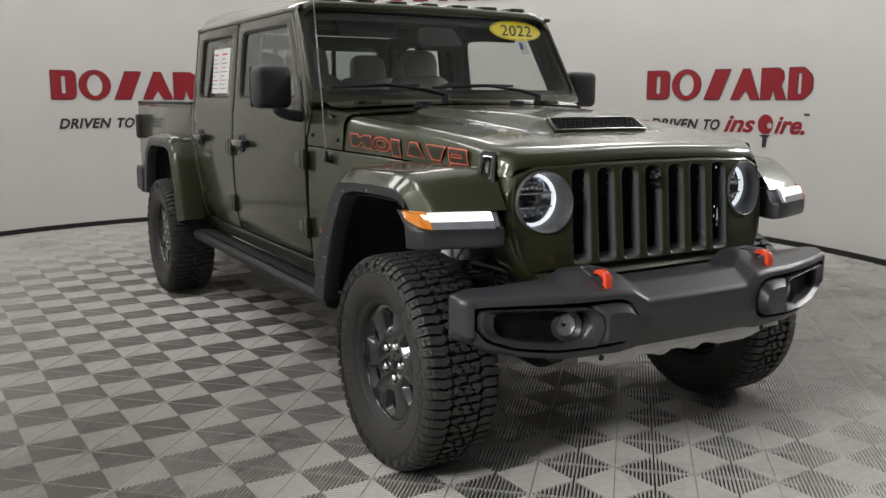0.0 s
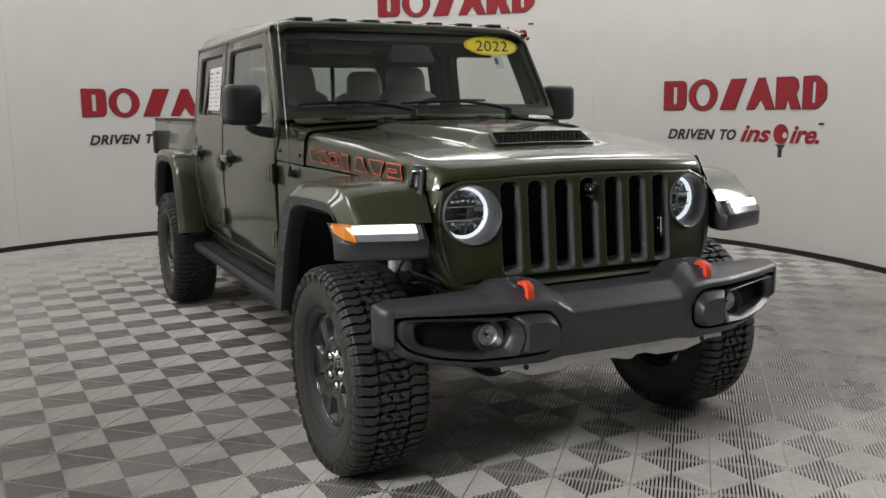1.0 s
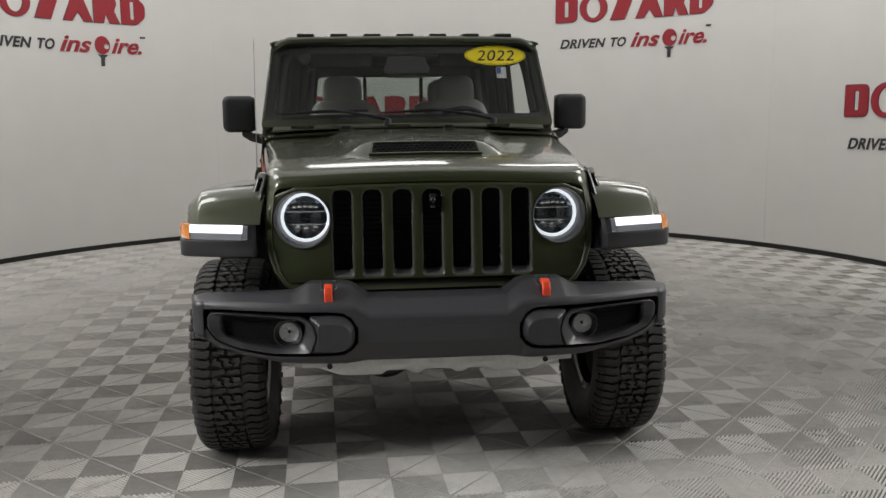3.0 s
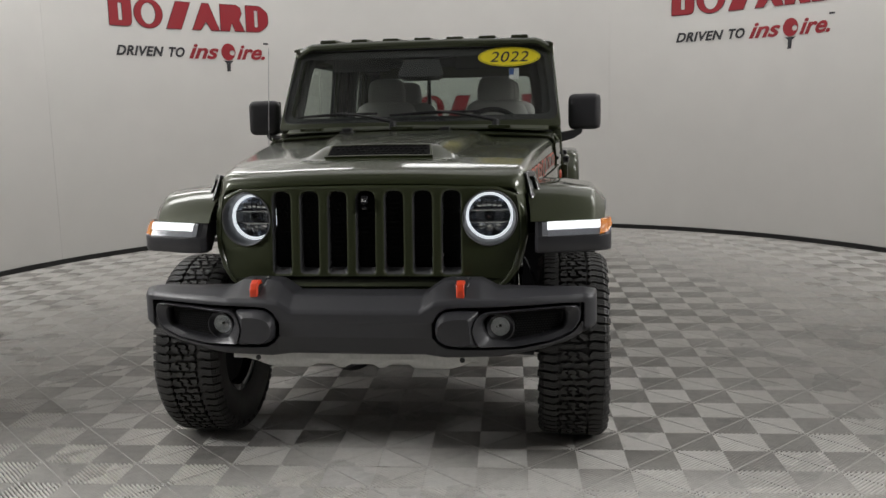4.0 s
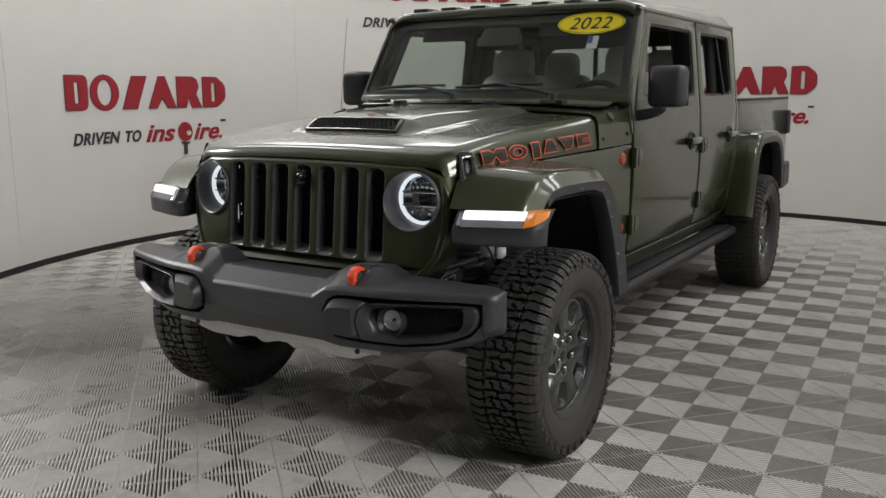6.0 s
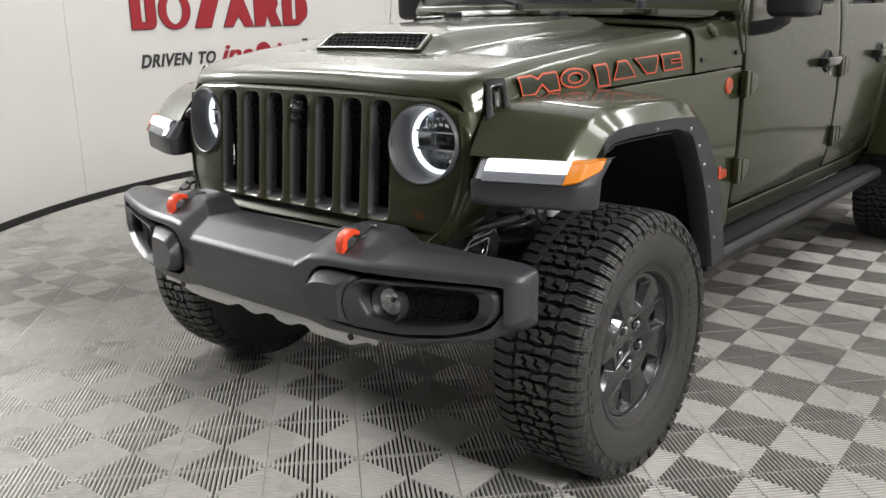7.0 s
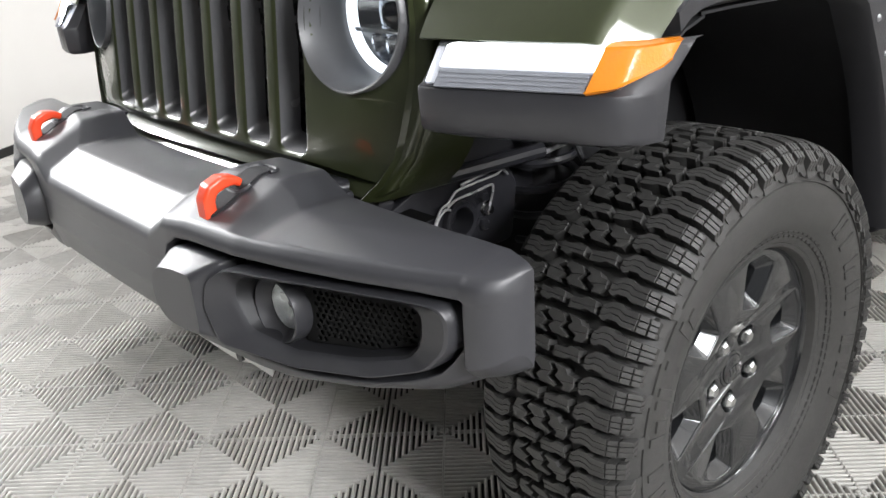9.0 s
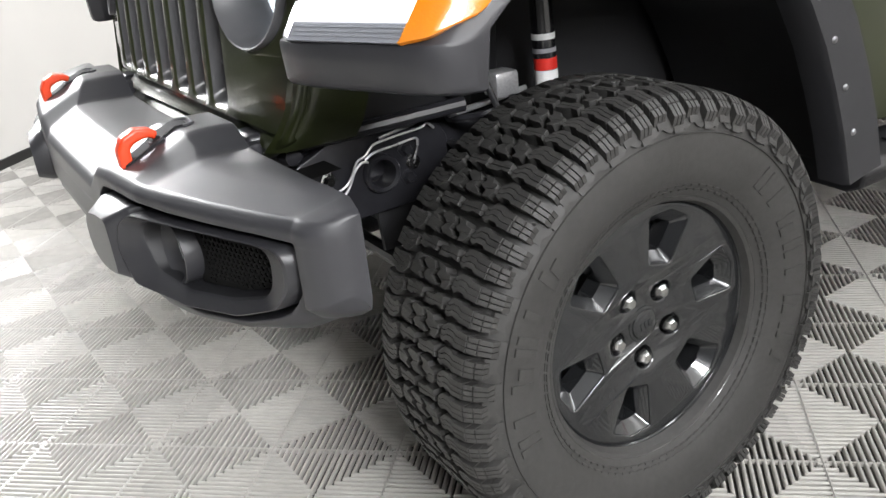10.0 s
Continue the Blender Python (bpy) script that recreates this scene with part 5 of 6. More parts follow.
# ---- decals and badges on the body ----
for s in (-1, 1):
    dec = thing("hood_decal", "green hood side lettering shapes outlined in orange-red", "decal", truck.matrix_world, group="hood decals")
    y0, y1 = -0.190, 0.622
    n = 6
    widths = [1.45, 1.1, 0.8, 1.05, 1.15, 1.0]
    gaps = 0.10
    total = sum(widths) + gaps * (n - 1)
    u = 0.0

    def on_hood(p, v, w, y0=y0, y1=y1, s=s):
        y = y0 + (y1 - y0) * p
        zb = lerp([(-0.195, 1.134), (0.64, 1.170)], y)
        z = zb + v * 0.057
        xw = lerp(HOOD_W, y)
        return (s * (xw + 0.001 + w - 0.030 * max(0.0, v - 0.55) ** 2), y, z)

    def slab(a, b, t, drop=0.0):
        return [(a, drop), (b, drop), (b + t, 1.0), (a + t, 1.0)]

    lean = -0.022 if s > 0 else 0.022
    shapes = []
    for i, wd in enumerate(widths if s > 0 else widths[::-1]):
        k = i if s > 0 else n - 1 - i
        a, b = u / total, (u + wd) / total
        m, q = (a + b) / 2, (b - a)
        if k == 0:
            shapes.append(([(a, 0), (m - 0.18 * q, 0), (m, 0.42), (m + 0.18 * q, 0), (b, 0), (b + lean, 1), (m + 0.14 * q + lean, 1), (m + lean, 0.80), (m - 0.14 * q + lean, 1), (a + lean, 1)], []))
        elif k == 1:
            c = [(m + lean / 2 + 0.54 * q * math.cos(radians(t)) + lean * 0.5 * math.sin(radians(t)), 0.5 + 0.52 * math.sin(radians(t))) for t in range(0, 360, 15)]
            h = [(m + lean / 2 + 0.24 * q * math.cos(radians(t)) + lean * 0.2 * math.sin(radians(t)), 0.5 + 0.22 * math.sin(radians(t))) for t in range(0, 360, 20)]
            shapes.append((c, [h]))
        elif k == 2:
            shapes.append((slab(a + 0.30 * q, b, lean * 1.2, -0.22), []))
        elif k == 3:
            shapes.append(([(a, 0), (b, 0), (m + 0.24 * q + lean, 1), (m - 0.16 * q + lean, 1)], []))
        elif k == 4:
            shapes.append(([(m - 0.16 * q, 0), (m + 0.24 * q, 0), (b + lean, 1), (a + lean, 1)], []))
        else:
            shapes.append((slab(a, b, lean), [[(a + 0.40 * q, 0.44), (b - 0.10 * q, 0.44), (b - 0.10 * q + 0.1 * lean, 0.56), (a + 0.40 * q + 0.1 * lean, 0.56)]]))
        u += wd + gaps
    vc = [0.6, 0.7, 0.8, 0.9]

    def shrink(ring, t):
        """The outline moved inwards by t metres on the hood's side."""
        P = [Vector((p * (y1 - y0), v * 0.057)) for p, v in ring]
        area = sum(P[i - 1].x * P[i].y - P[i].x * P[i - 1].y for i in range(len(P)))
        sg = 1 if area > 0 else -1
        out = []
        for i in range(len(P)):
            d0, d1 = (P[i] - P[i - 1]).normalized(), (P[(i + 1) % len(P)] - P[i]).normalized()
            n0, n1 = Vector((-d0.y, d0.x)) * sg, Vector((-d1.y, d1.x)) * sg
            nn = (n0 + n1) / max(0.55, 1 + n0.dot(n1))
            q = P[i] + nn * t
            out.append((q.x / (y1 - y0), q.y / 0.057))
        return out

    for ring, holes in shapes:
        inn = shrink(ring, 0.0046)
        rims = [shrink(h, -0.0040) for h in holes]
        part("letter_shape", plate(inn, rims, 0.001, 0.0, lambda p, v, w, f=on_hood: f(p, v, w + 0.0010), vc, 1), DECAL, dec, smooth=0)
        part("edge_shape", plate(ring, [inn], 0.001, 0.0, lambda p, v, w, f=on_hood: f(p, v, w + 0.0012), vc, 1), DECAL_RED, dec, smooth=0)
        for h, rm in zip(holes, rims):
            part("edge_shape", plate(rm, [h], 0.001, 0.0, lambda p, v, w, f=on_hood: f(p, v, w + 0.0012), vc, 1), DECAL_RED, dec, smooth=0)
    bx = body_x(0.955)
    if s > 0:
        bd = tpart("badge", moved(lathe([(0.0, 0.006), (0.026, 0.005), (0.030, 0.0), (0.030, -0.004)], 24, "x"), pose(s * bx, 0.945, 1.088) @ pose(0, 0, 0, 0, 0, 0 if s > 0 else 180)), DECAL_RED, label="small round orange-red badge")
        for k in range(3):
            tpart("badge_bar", moved(box(0.004, 0.0075, -0.018 + 0.004 * k, 0.018 - 0.004 * k, -0.014 + 0.012 * k, -0.009 + 0.012 * k), pose(s * bx, 0.945, 1.088) @ Matrix.Diagonal((s, 1, 1, 1))), DULL, bd)
    nb = tpart("name_badge", moved(box(-0.001, 0.005, -0.036, -0.018, -0.026, 0.022, 0.002), pose(s * (body_x(0.93) - 0.006), 0.955, 0.770)), DECAL_RED, label="orange-red raised badge shapes")
    for k in range(2):
        tpart("badge_shape", moved(box(-0.001, 0.005, -0.012 + 0.026 * k, 0.008 + 0.026 * k, -0.026, 0.010, 0.002), pose(s * (body_x(0.93) - 0.006), 0.955, 0.770)), DECAL_RED, nb)

# price sheets on the rear passenger window
for k, (u0, u1) in enumerate(((2.36, 2.53), (2.535, 2.70))):
    sh = thing("window_sheet", "white printed sales sheet taped inside the rear window", "paper", truck.matrix_world)
    f = lambda u, v, w: (-(side_x(v) + w - 0.0135), u, v)
    part("paper", plate([(u0, 1.40), (u1, 1.40), (u1, 1.665), (u0, 1.665)], [], 0.0008, 0.0, f), PAPER, sh)
    for r in range(9):
        ln = (0.8, 0.55, 0.75, 0.35, 0.8, 0.6, 0.7, 0.45, 0.65)[r]
        part("printed_line", plate([(u1 - 0.012 - (u1 - u0 - 0.02) * ln, 1.425 + 0.025 * r), (u1 - 0.012, 1.425 + 0.025 * r), (u1 - 0.012, 1.431 + 0.025 * r + (0.006 if r == 8 else 0)), (u1 - 0.012 - (u1 - u0 - 0.02) * ln, 1.431 + 0.025 * r + (0.006 if r == 8 else 0))], [], 0.0004, 0.0, lambda u, v, w: (-(side_x(v) + w - 0.0125), u, v)), (GREY_PRINT, RED_PRINT)[r % 3 == 2], sh)

# ---- interior ----
tpart("cab_floor", box(-0.72, 0.72, 0.95, 2.98, 0.62, 0.66), DARK_TRIM, label="dark cab floor")
tpart("firewall", box(-0.74, 0.74, 0.93, 0.97, 0.55, 1.33), DARK_TRIM, label="dark bulkhead")
dash = tpart("dashboard", loft([[(x, y, z) for y, z in ((1.02, 1.30), (1.10, 1.345), (1.28, 1.340), (1.36, 1.30), (1.37, 1.10), (1.10, 0.95))] for x in (-0.73, -0.4, 0, 0.4, 0.73)], closed=True, caps=True), DARK_TRIM, label="charcoal dashboard", bevel=0.015)
tpart("instrument_hood", moved(box(-0.17, 0.17, -0.10, 0.10, -0.03, 0.03, 0.02, 3), pose(0.36, 1.30, 1.352)), DARK_TRIM, dash)
wheel_ring = [(0.185 * math.cos(2 * math.pi * i / 32), 0.185 * math.sin(2 * math.pi * i / 32), 0) for i in range(33)]
sw = tpart("steering_wheel", moved(tube(wheel_ring, 0.016, 10), pose(0.37, 1.56, 1.285, 62, 0, 0)), BLACK, label="black steering wheel")
tpart("spokes", moved(merge(box(-0.17, 0.17, -0.02, 0.03, -0.012, 0.008, 0.006), box(-0.025, 0.025, -0.17, 0.0, -0.012, 0.008, 0.006), box(-0.075, 0.075, -0.07, 0.06, -0.022, 0.016, 0.014)), pose(0.37, 1.56, 1.285, 62, 0, 0)), DARK_TRIM, sw)


def seat(x, y, wide=0.23):
    st = tpart("seat", moved(box(-wide, wide, -0.25, 0.25, -0.08, 0.08, 0.05, 3), pose(x, y, 0.93)), SEAT, label="light grey leather seat")
    rows = []
    for z, w, d in ((-0.02, 0.90, 0.10), (0.05, 1.0, 0.11), (0.30, 1.0, 0.10), (0.50, 0.94, 0.085), (0.58, 0.80, 0.07), (0.61, 0.60, 0.045)):
        ring = rounded([(-wide * w, -d), (wide * w, -d), (wide * w, d), (-wide * w, d)], 0.06, 4)
        rows.append([(a, b + 0.20 * z, z) for a, b in ring])
    tpart("backrest", moved(loft(rows, closed=True, caps=True), pose(x, y + 0.22, 0.90)), SEAT, st, smooth=60)
    tpart("back_panel", moved(box(-wide * 0.9, wide * 0.9, 0.085, 0.12, 0.0, 0.50, 0.02), pose(x, y + 0.24, 0.92, -11)), DARK_TRIM, st)
    rows = []
    for z, w in ((0.0, 0.80), (0.03, 1.0), (0.12, 1.0), (0.17, 0.9), (0.195, 0.6)):
        ring = rounded([(-0.125 * w, -0.055 * w), (0.125 * w, -0.055 * w), (0.125 * w, 0.055 * w), (-0.125 * w, 0.055 * w)], 0.04, 4)
        rows.append([(a, b + 0.1 * z, z) for a, b in ring])
    tpart("headrest", moved(loft(rows, closed=True, caps=True), pose(x, y + 0.355, 1.470)), SEAT, st, smooth=60)
    for sx in (-0.05, 0.05):
        tpart("headrest_post", tube([(x + sx, y + 0.34, 1.42), (x + sx, y + 0.355, 1.50)], 0.007, 8), STEEL, st)


for x in (-0.37, 0.37):
    seat(x, 1.72)
    seat(x, 2.45, 0.28)
for s in (-1, 1):
    bar = tpart("roll_bar", tube(bent([(s * 0.60, 1.28, 1.78), (s * 0.61, 1.7, 1.785), (s * 0.61, 2.12, 1.785), (s * 0.62, 2.20, 1.74), (s * 0.66, 2.22, 1.45), (s * 0.68, 2.22, 0.95)]), 0.04, 12), DARK_TRIM, label="padded roll bar")
    tpart("rear_bar", tube(bent([(s * 0.61, 2.15, 1.78), (s * 0.61, 2.6, 1.775), (s * 0.61, 2.86, 1.76), (s * 0.62, 2.92, 1.70), (s * 0.66, 2.94, 1.35)]), 0.036, 12), DARK_TRIM, bar)
    tpart("front_bar", tube(bent([(s * 0.61, 1.31, 1.775), (s * 0.670, 1.275, 1.70), (s * 0.705, 1.135, 1.42)]), 0.020, 10), DARK_TRIM, bar)
    tpart("sun_visor", moved(box(-0.17, 0.17, -0.008, 0.008, -0.065, 0.065, 0.006), pose(s * 0.36, 1.275, 1.735, -25)), DARK_TRIM)
tpart("cross_bar", tube([(-0.60, 2.15, 1.775), (0.60, 2.15, 1.775)], 0.036, 12), DARK_TRIM, label="padded cross bar")
tpart("console", box(-0.11, 0.11, 1.35, 2.1, 0.66, 1.02, 0.03), DARK_TRIM, label="centre console")

# ---- wheels ----
R_BASE, N_PITCH = 0.3905, 68
P_LEN = 2 * math.pi * R_BASE / N_PITCH


def tread_base(v):
    a = abs(v)
    return R_BASE - 0.0015 * (a / 0.1) ** 2 - (0.022 * ((a - 0.108) / 0.030) ** 2 if a > 0.108 else 0)


def tread_point(u, v, h):
    """u in pitches round the tyre, v across it, h above its base."""
    a = u * P_LEN / R_BASE
    over = max(0.0, abs(v) - 0.108) / 0.030
    r = tread_base(v) + h * (1 - 0.35 * min(1, over))
    x = v + math.copysign(h * 0.55 * min(1, over), v)
    return (x, r * math.sin(a), r * math.cos(a))


def block(verts, faces, ring, h):
    """A rubber block with steep flanks and a small edge round its top."""
    flat_ring = [(u * P_LEN, v) for u, v in ring]
    for t, hh in ((0.0, -0.008), (0.0001, h - 0.0005), (0.0005, h)):
        row = inset(flat_ring, t)
        n, k = len(verts), len(row)
        verts.extend(tread_point(u / P_LEN, v, hh) for u, v in row)
        if hh > 0:
            faces.extend((n - k + i, n - k + (i + 1) % k, n + (i + 1) % k, n + i) for i in range(k))
    faces.append(tuple(n + i for i in range(k)))


def split(ring, a, b, g=0.006):
    """Cuts an outline by the line a-b into two outlines with a narrow sipe between."""
    out = []
    d = Vector((b[0] - a[0], (b[1] - a[1]) / P_LEN)).normalized()
    nrm = Vector((-d.y, d.x))
    for sg in (1, -1):
        pts = []
        k = len(ring)
        side = lambda p: sg * ((p[0] - a[0]) * nrm.x + (p[1] - a[1]) / P_LEN * nrm.y) - g
        for i in range(k):
            p, q = ring[i], ring[(i + 1) % k]
            sp, sq = side(p), side(q)
            if sp >= 0:
                pts.append(p)
            if (sp >= 0) != (sq >= 0):
                t = sp / (sp - sq)
                pts.append((p[0] + (q[0] - p[0]) * t, p[1] + (q[1] - p[1]) * t))
        if len(pts) >= 3:
            out.append(pts)
    return out


def sipe(v, at):
    """A zigzag line along a lug."""
    return at + lerp([(0.058, 0.0), (0.070, 0.0), (0.077, 0.13), (0.092, 0.13), (0.099, 0.02), (0.14, 0.0)], v)


def lug_strips(reach):
    """One shoulder lug: three strips between zigzag sipes, notched where it turns down to the sidewall."""
    vs = (0.0615, 0.070, 0.077, 0.092, 0.099, 0.1175)
    out = []
    for lo, hi in ((0.03, 0.257), (0.275, 0.497), (0.515, 0.745)):
        k = 0.11 if lo < 0.1 else 0.0
        out.append([(sipe(v, lo) + (k if v < 0.065 else 0), v) for v in vs] + [(sipe(v, hi) - (0.10 if v < 0.065 and hi > 0.7 else 0), v + (0.004 if v < 0.065 and hi > 0.7 else 0)) for v in reversed(vs)])
        out.append([(lo + 0.02, 0.1187), (lo + 0.02, 0.1275), (hi, 0.1275), (hi, 0.1187)])
        out.append([(lo + 0.02, 0.1287), (lo + 0.02, reach), (hi, reach), (hi, 0.1287)])
    return out


# two bars, then three interlocking blocks, over two pitches; each with the line of its sipe
CENTRE = [
    ([(0.10, -0.052), (0.66, -0.055), (0.60, -0.034), (0.74, -0.026), (0.66, -0.0045), (0.12, -0.003), (0.15, -0.027), (0.01, -0.035)], ((0.34, -0.07), (0.37, 0.0))),
    ([(0.02, 0.004), (0.58, 0.003), (0.63, 0.025), (0.77, 0.033), (0.70, 0.051), (0.11, 0.056), (0.17, 0.036), (0.07, 0.028)], ((0.32, 0.0), (0.40, 0.07))),
    ([(0.88, -0.054), (1.30, -0.057), (1.86, -0.048), (1.86, -0.029), (1.70, -0.027), (1.54, -0.036), (1.34, -0.020), (1.06, -0.028), (0.86, -0.016)], ((1.44, -0.07), (1.30, -0.01))),
    ([(0.88, -0.008), (1.12, -0.020), (1.36, -0.012), (1.60, -0.029), (1.90, -0.021), (1.86, 0.003), (1.56, 0.013), (1.26, 0.007), (1.04, 0.025), (0.86, 0.021)], ((1.28, -0.03), (1.50, 0.02))),
    ([(0.86, 0.030), (1.12, 0.033), (1.34, 0.014), (1.58, 0.020), (1.88, 0.009), (1.84, 0.036), (1.66, 0.041), (1.62, 0.054), (1.20, 0.057), (0.90, 0.049)], ((1.16, 0.01), (1.40, 0.06))),
]


def tread_mesh():
    verts, faces = [], []
    for n in range(N_PITCH):
        for flip in (1, -1):
            shift = 0.0 if flip > 0 else 0.5
            for ring in lug_strips(0.140 if n % 2 else 0.1355):
                block(verts, faces, [(n + shift + flip * u, flip * v) for u, v in ring], 0.016)
        if n % 2 == 0:
            for ring, (a, b) in CENTRE:
                for r in split([(u / P_LEN, v) for u, v in inset([(u * P_LEN, v) for u, v in ring], 0.0021)], a, b):
                    block(verts, faces, [(n + u, v) for u, v in r], 0.016)
    me = bpy.data.meshes.new("tread")
    me.from_pydata(verts, [], faces)
    bm = bmesh.new()
    bm.from_mesh(me)
    bpy.data.meshes.remove(me)
    return finish(bm, 25)


def on_side(ang, r, h):
    x = lerp([(0.225, 0.108), (0.245, 0.122), (0.27, 0.134), (0.30, 0.1415), (0.33, 0.1425), (0.355, 0.139), (0.375, 0.131)], r) + h
    return (x, r * math.sin(ang), r * math.cos(ang))


def on_wheel_side(a0, a1, r0, r1, h, slant=0.0, n=3):
    rows = []
    for i in range(n + 1):
        a = a0 + (a1 - a0) * i / n
        rows.append([on_side(a, r0, -0.001), on_side(a, r0 + 0.0008, h), on_side(a + slant, r1 - 0.0008, h), on_side(a + slant, r1, -0.001)])
    return loft(rows, caps=True)


def side_rings():
    """Fine knurled rings next to the rim and the rib under the shoulder."""
    bms = []
    for k in range(90):
        a = k * 2 * math.pi / 90
        bms.append(on_wheel_side(a, a + 0.050, 0.244, 0.2485, 0.0028, n=1))
        bms.append(on_wheel_side(a + 0.02, a + 0.070, 0.2520, 0.2565, 0.0028, n=1))
        bms.append(on_wheel_side(a, a + 0.0699, 0.3395, 0.3420, 0.0028, n=1))
    return merge(*bms)


def letter_shape(k):
    """Plain raised bars that stand in for moulded writing."""
    r0, r1, h, lean = 0.284, 0.328, 0.0030, 0.022
    bms = [on_wheel_side(0, 0.040, r0, r1, h, lean, 2)]
    if k < 2:
        bms.append(on_wheel_side(0.060, 0.100 + 0.02 * k, r0, r1 - 0.012 * k, h, lean, 2))
    return merge(*bms)


def shoulder_band():
    """A low raised band under the shoulder with a stepped inner edge."""
    n = N_PITCH * 4
    rows = []
    for i in range(n + 1):
        a = 2 * math.pi * i / n
        r = 0.3475 + (0.0, 0.0065, 0.0085, 0.002)[i % 4]
        rows.append([on_side(a, r, -0.001), on_side(a, r + 0.0008, 0.0042), on_side(a, 0.366, 0.0032), on_side(a, 0.374, -0.002)])
    return loft(rows)


TYRE = [(0.220, 0.098), (0.226, 0.112), (0.238, 0.118), (0.255, 0.128), (0.275, 0.1365), (0.30, 0.1415), (0.33, 0.1425), (0.355, 0.139), (0.372, 0.132), (0.380, 0.122), (0.3845, 0.108), (0.386, 0.08), (0.3865, 0.0)]
TYRE = TYRE + [(r, -x) for r, x in reversed(TYRE[:-1])]


def rim_mesh():
    bms = []
    face = 0.090
    barrel = [(0.2195, 0.094), (0.2245, 0.108), (0.2335, 0.116), (0.2370, 0.114), (0.2365, 0.108), (0.2310, 0.106), (0.2265, 0.100), (0.2190, 0.092), (0.2100, 0.072), (0.1980, 0.030), (0.1930, -0.06), (0.2000, -0.098), (0.220, -0.105), (0.23, -0.112)]
    bms.append(lathe(barrel, 72))
    holes = []
    for k in range(6):
        c = radians(60 * k)
        pts = []
        for r, w in ((0.114, -0.025), (0.114, 0.025), (0.1975, 0.047), (0.2055, 0.0), (0.1975, -0.047)):
            al = c + math.atan2(w, r)
            rr = r
            pts.append((rr * math.cos(al), rr * math.sin(al)))
        holes.append(rounded(pts, [0.008, 0.008, 0.008, 0.0, 0.008], 3))
    def dish(u, v, w):
        r = math.hypot(u, v)
        x = face - 0.026 + w - 0.014 * (1 - ease(0.05, 0.11, r)) + 0.004 * ease(0.10, 0.20, r)
        return (x, u, v)
    lug_holes = [circle(0.0635 * math.cos(radians(72 * k + 36)), 0.0635 * math.sin(radians(72 * k + 36)), 0.0195, 16) for k in range(5)]
    bms.append(plate(circle(0, 0, 0.2185, 72), holes + lug_holes, 0.026, 0.004, dish))
    bms.append(plate(circle(0, 0, 0.09, 40), [], 0.006, 0.0, lambda u, v, w: (face - 0.050 + w, u, v)))
    # window flanks that slope inwards to a smaller opening
    for ring in holes:
        cx, cy = sum(p[0] for p in ring) / len(ring), sum(p[1] for p in ring) / len(ring)
        r0 = [dish(u, v, 0.022) for u, v in ring]
        r1 = [(dish(u, v, 0.0)[0] + 0.002, cx + (u - cx) * 0.60, cy + (v - cy) * 0.60) for u, v in ring]
        r2 = [(dish(u, v, 0.0)[0] - 0.030, cx + (u - cx) * 0.57, cy + (v - cy) * 0.57) for u, v in ring]
        bms.append(loft([r + [r[0]] for r in (r0, r1, r2)]))
    return merge(*bms)


shared = {}


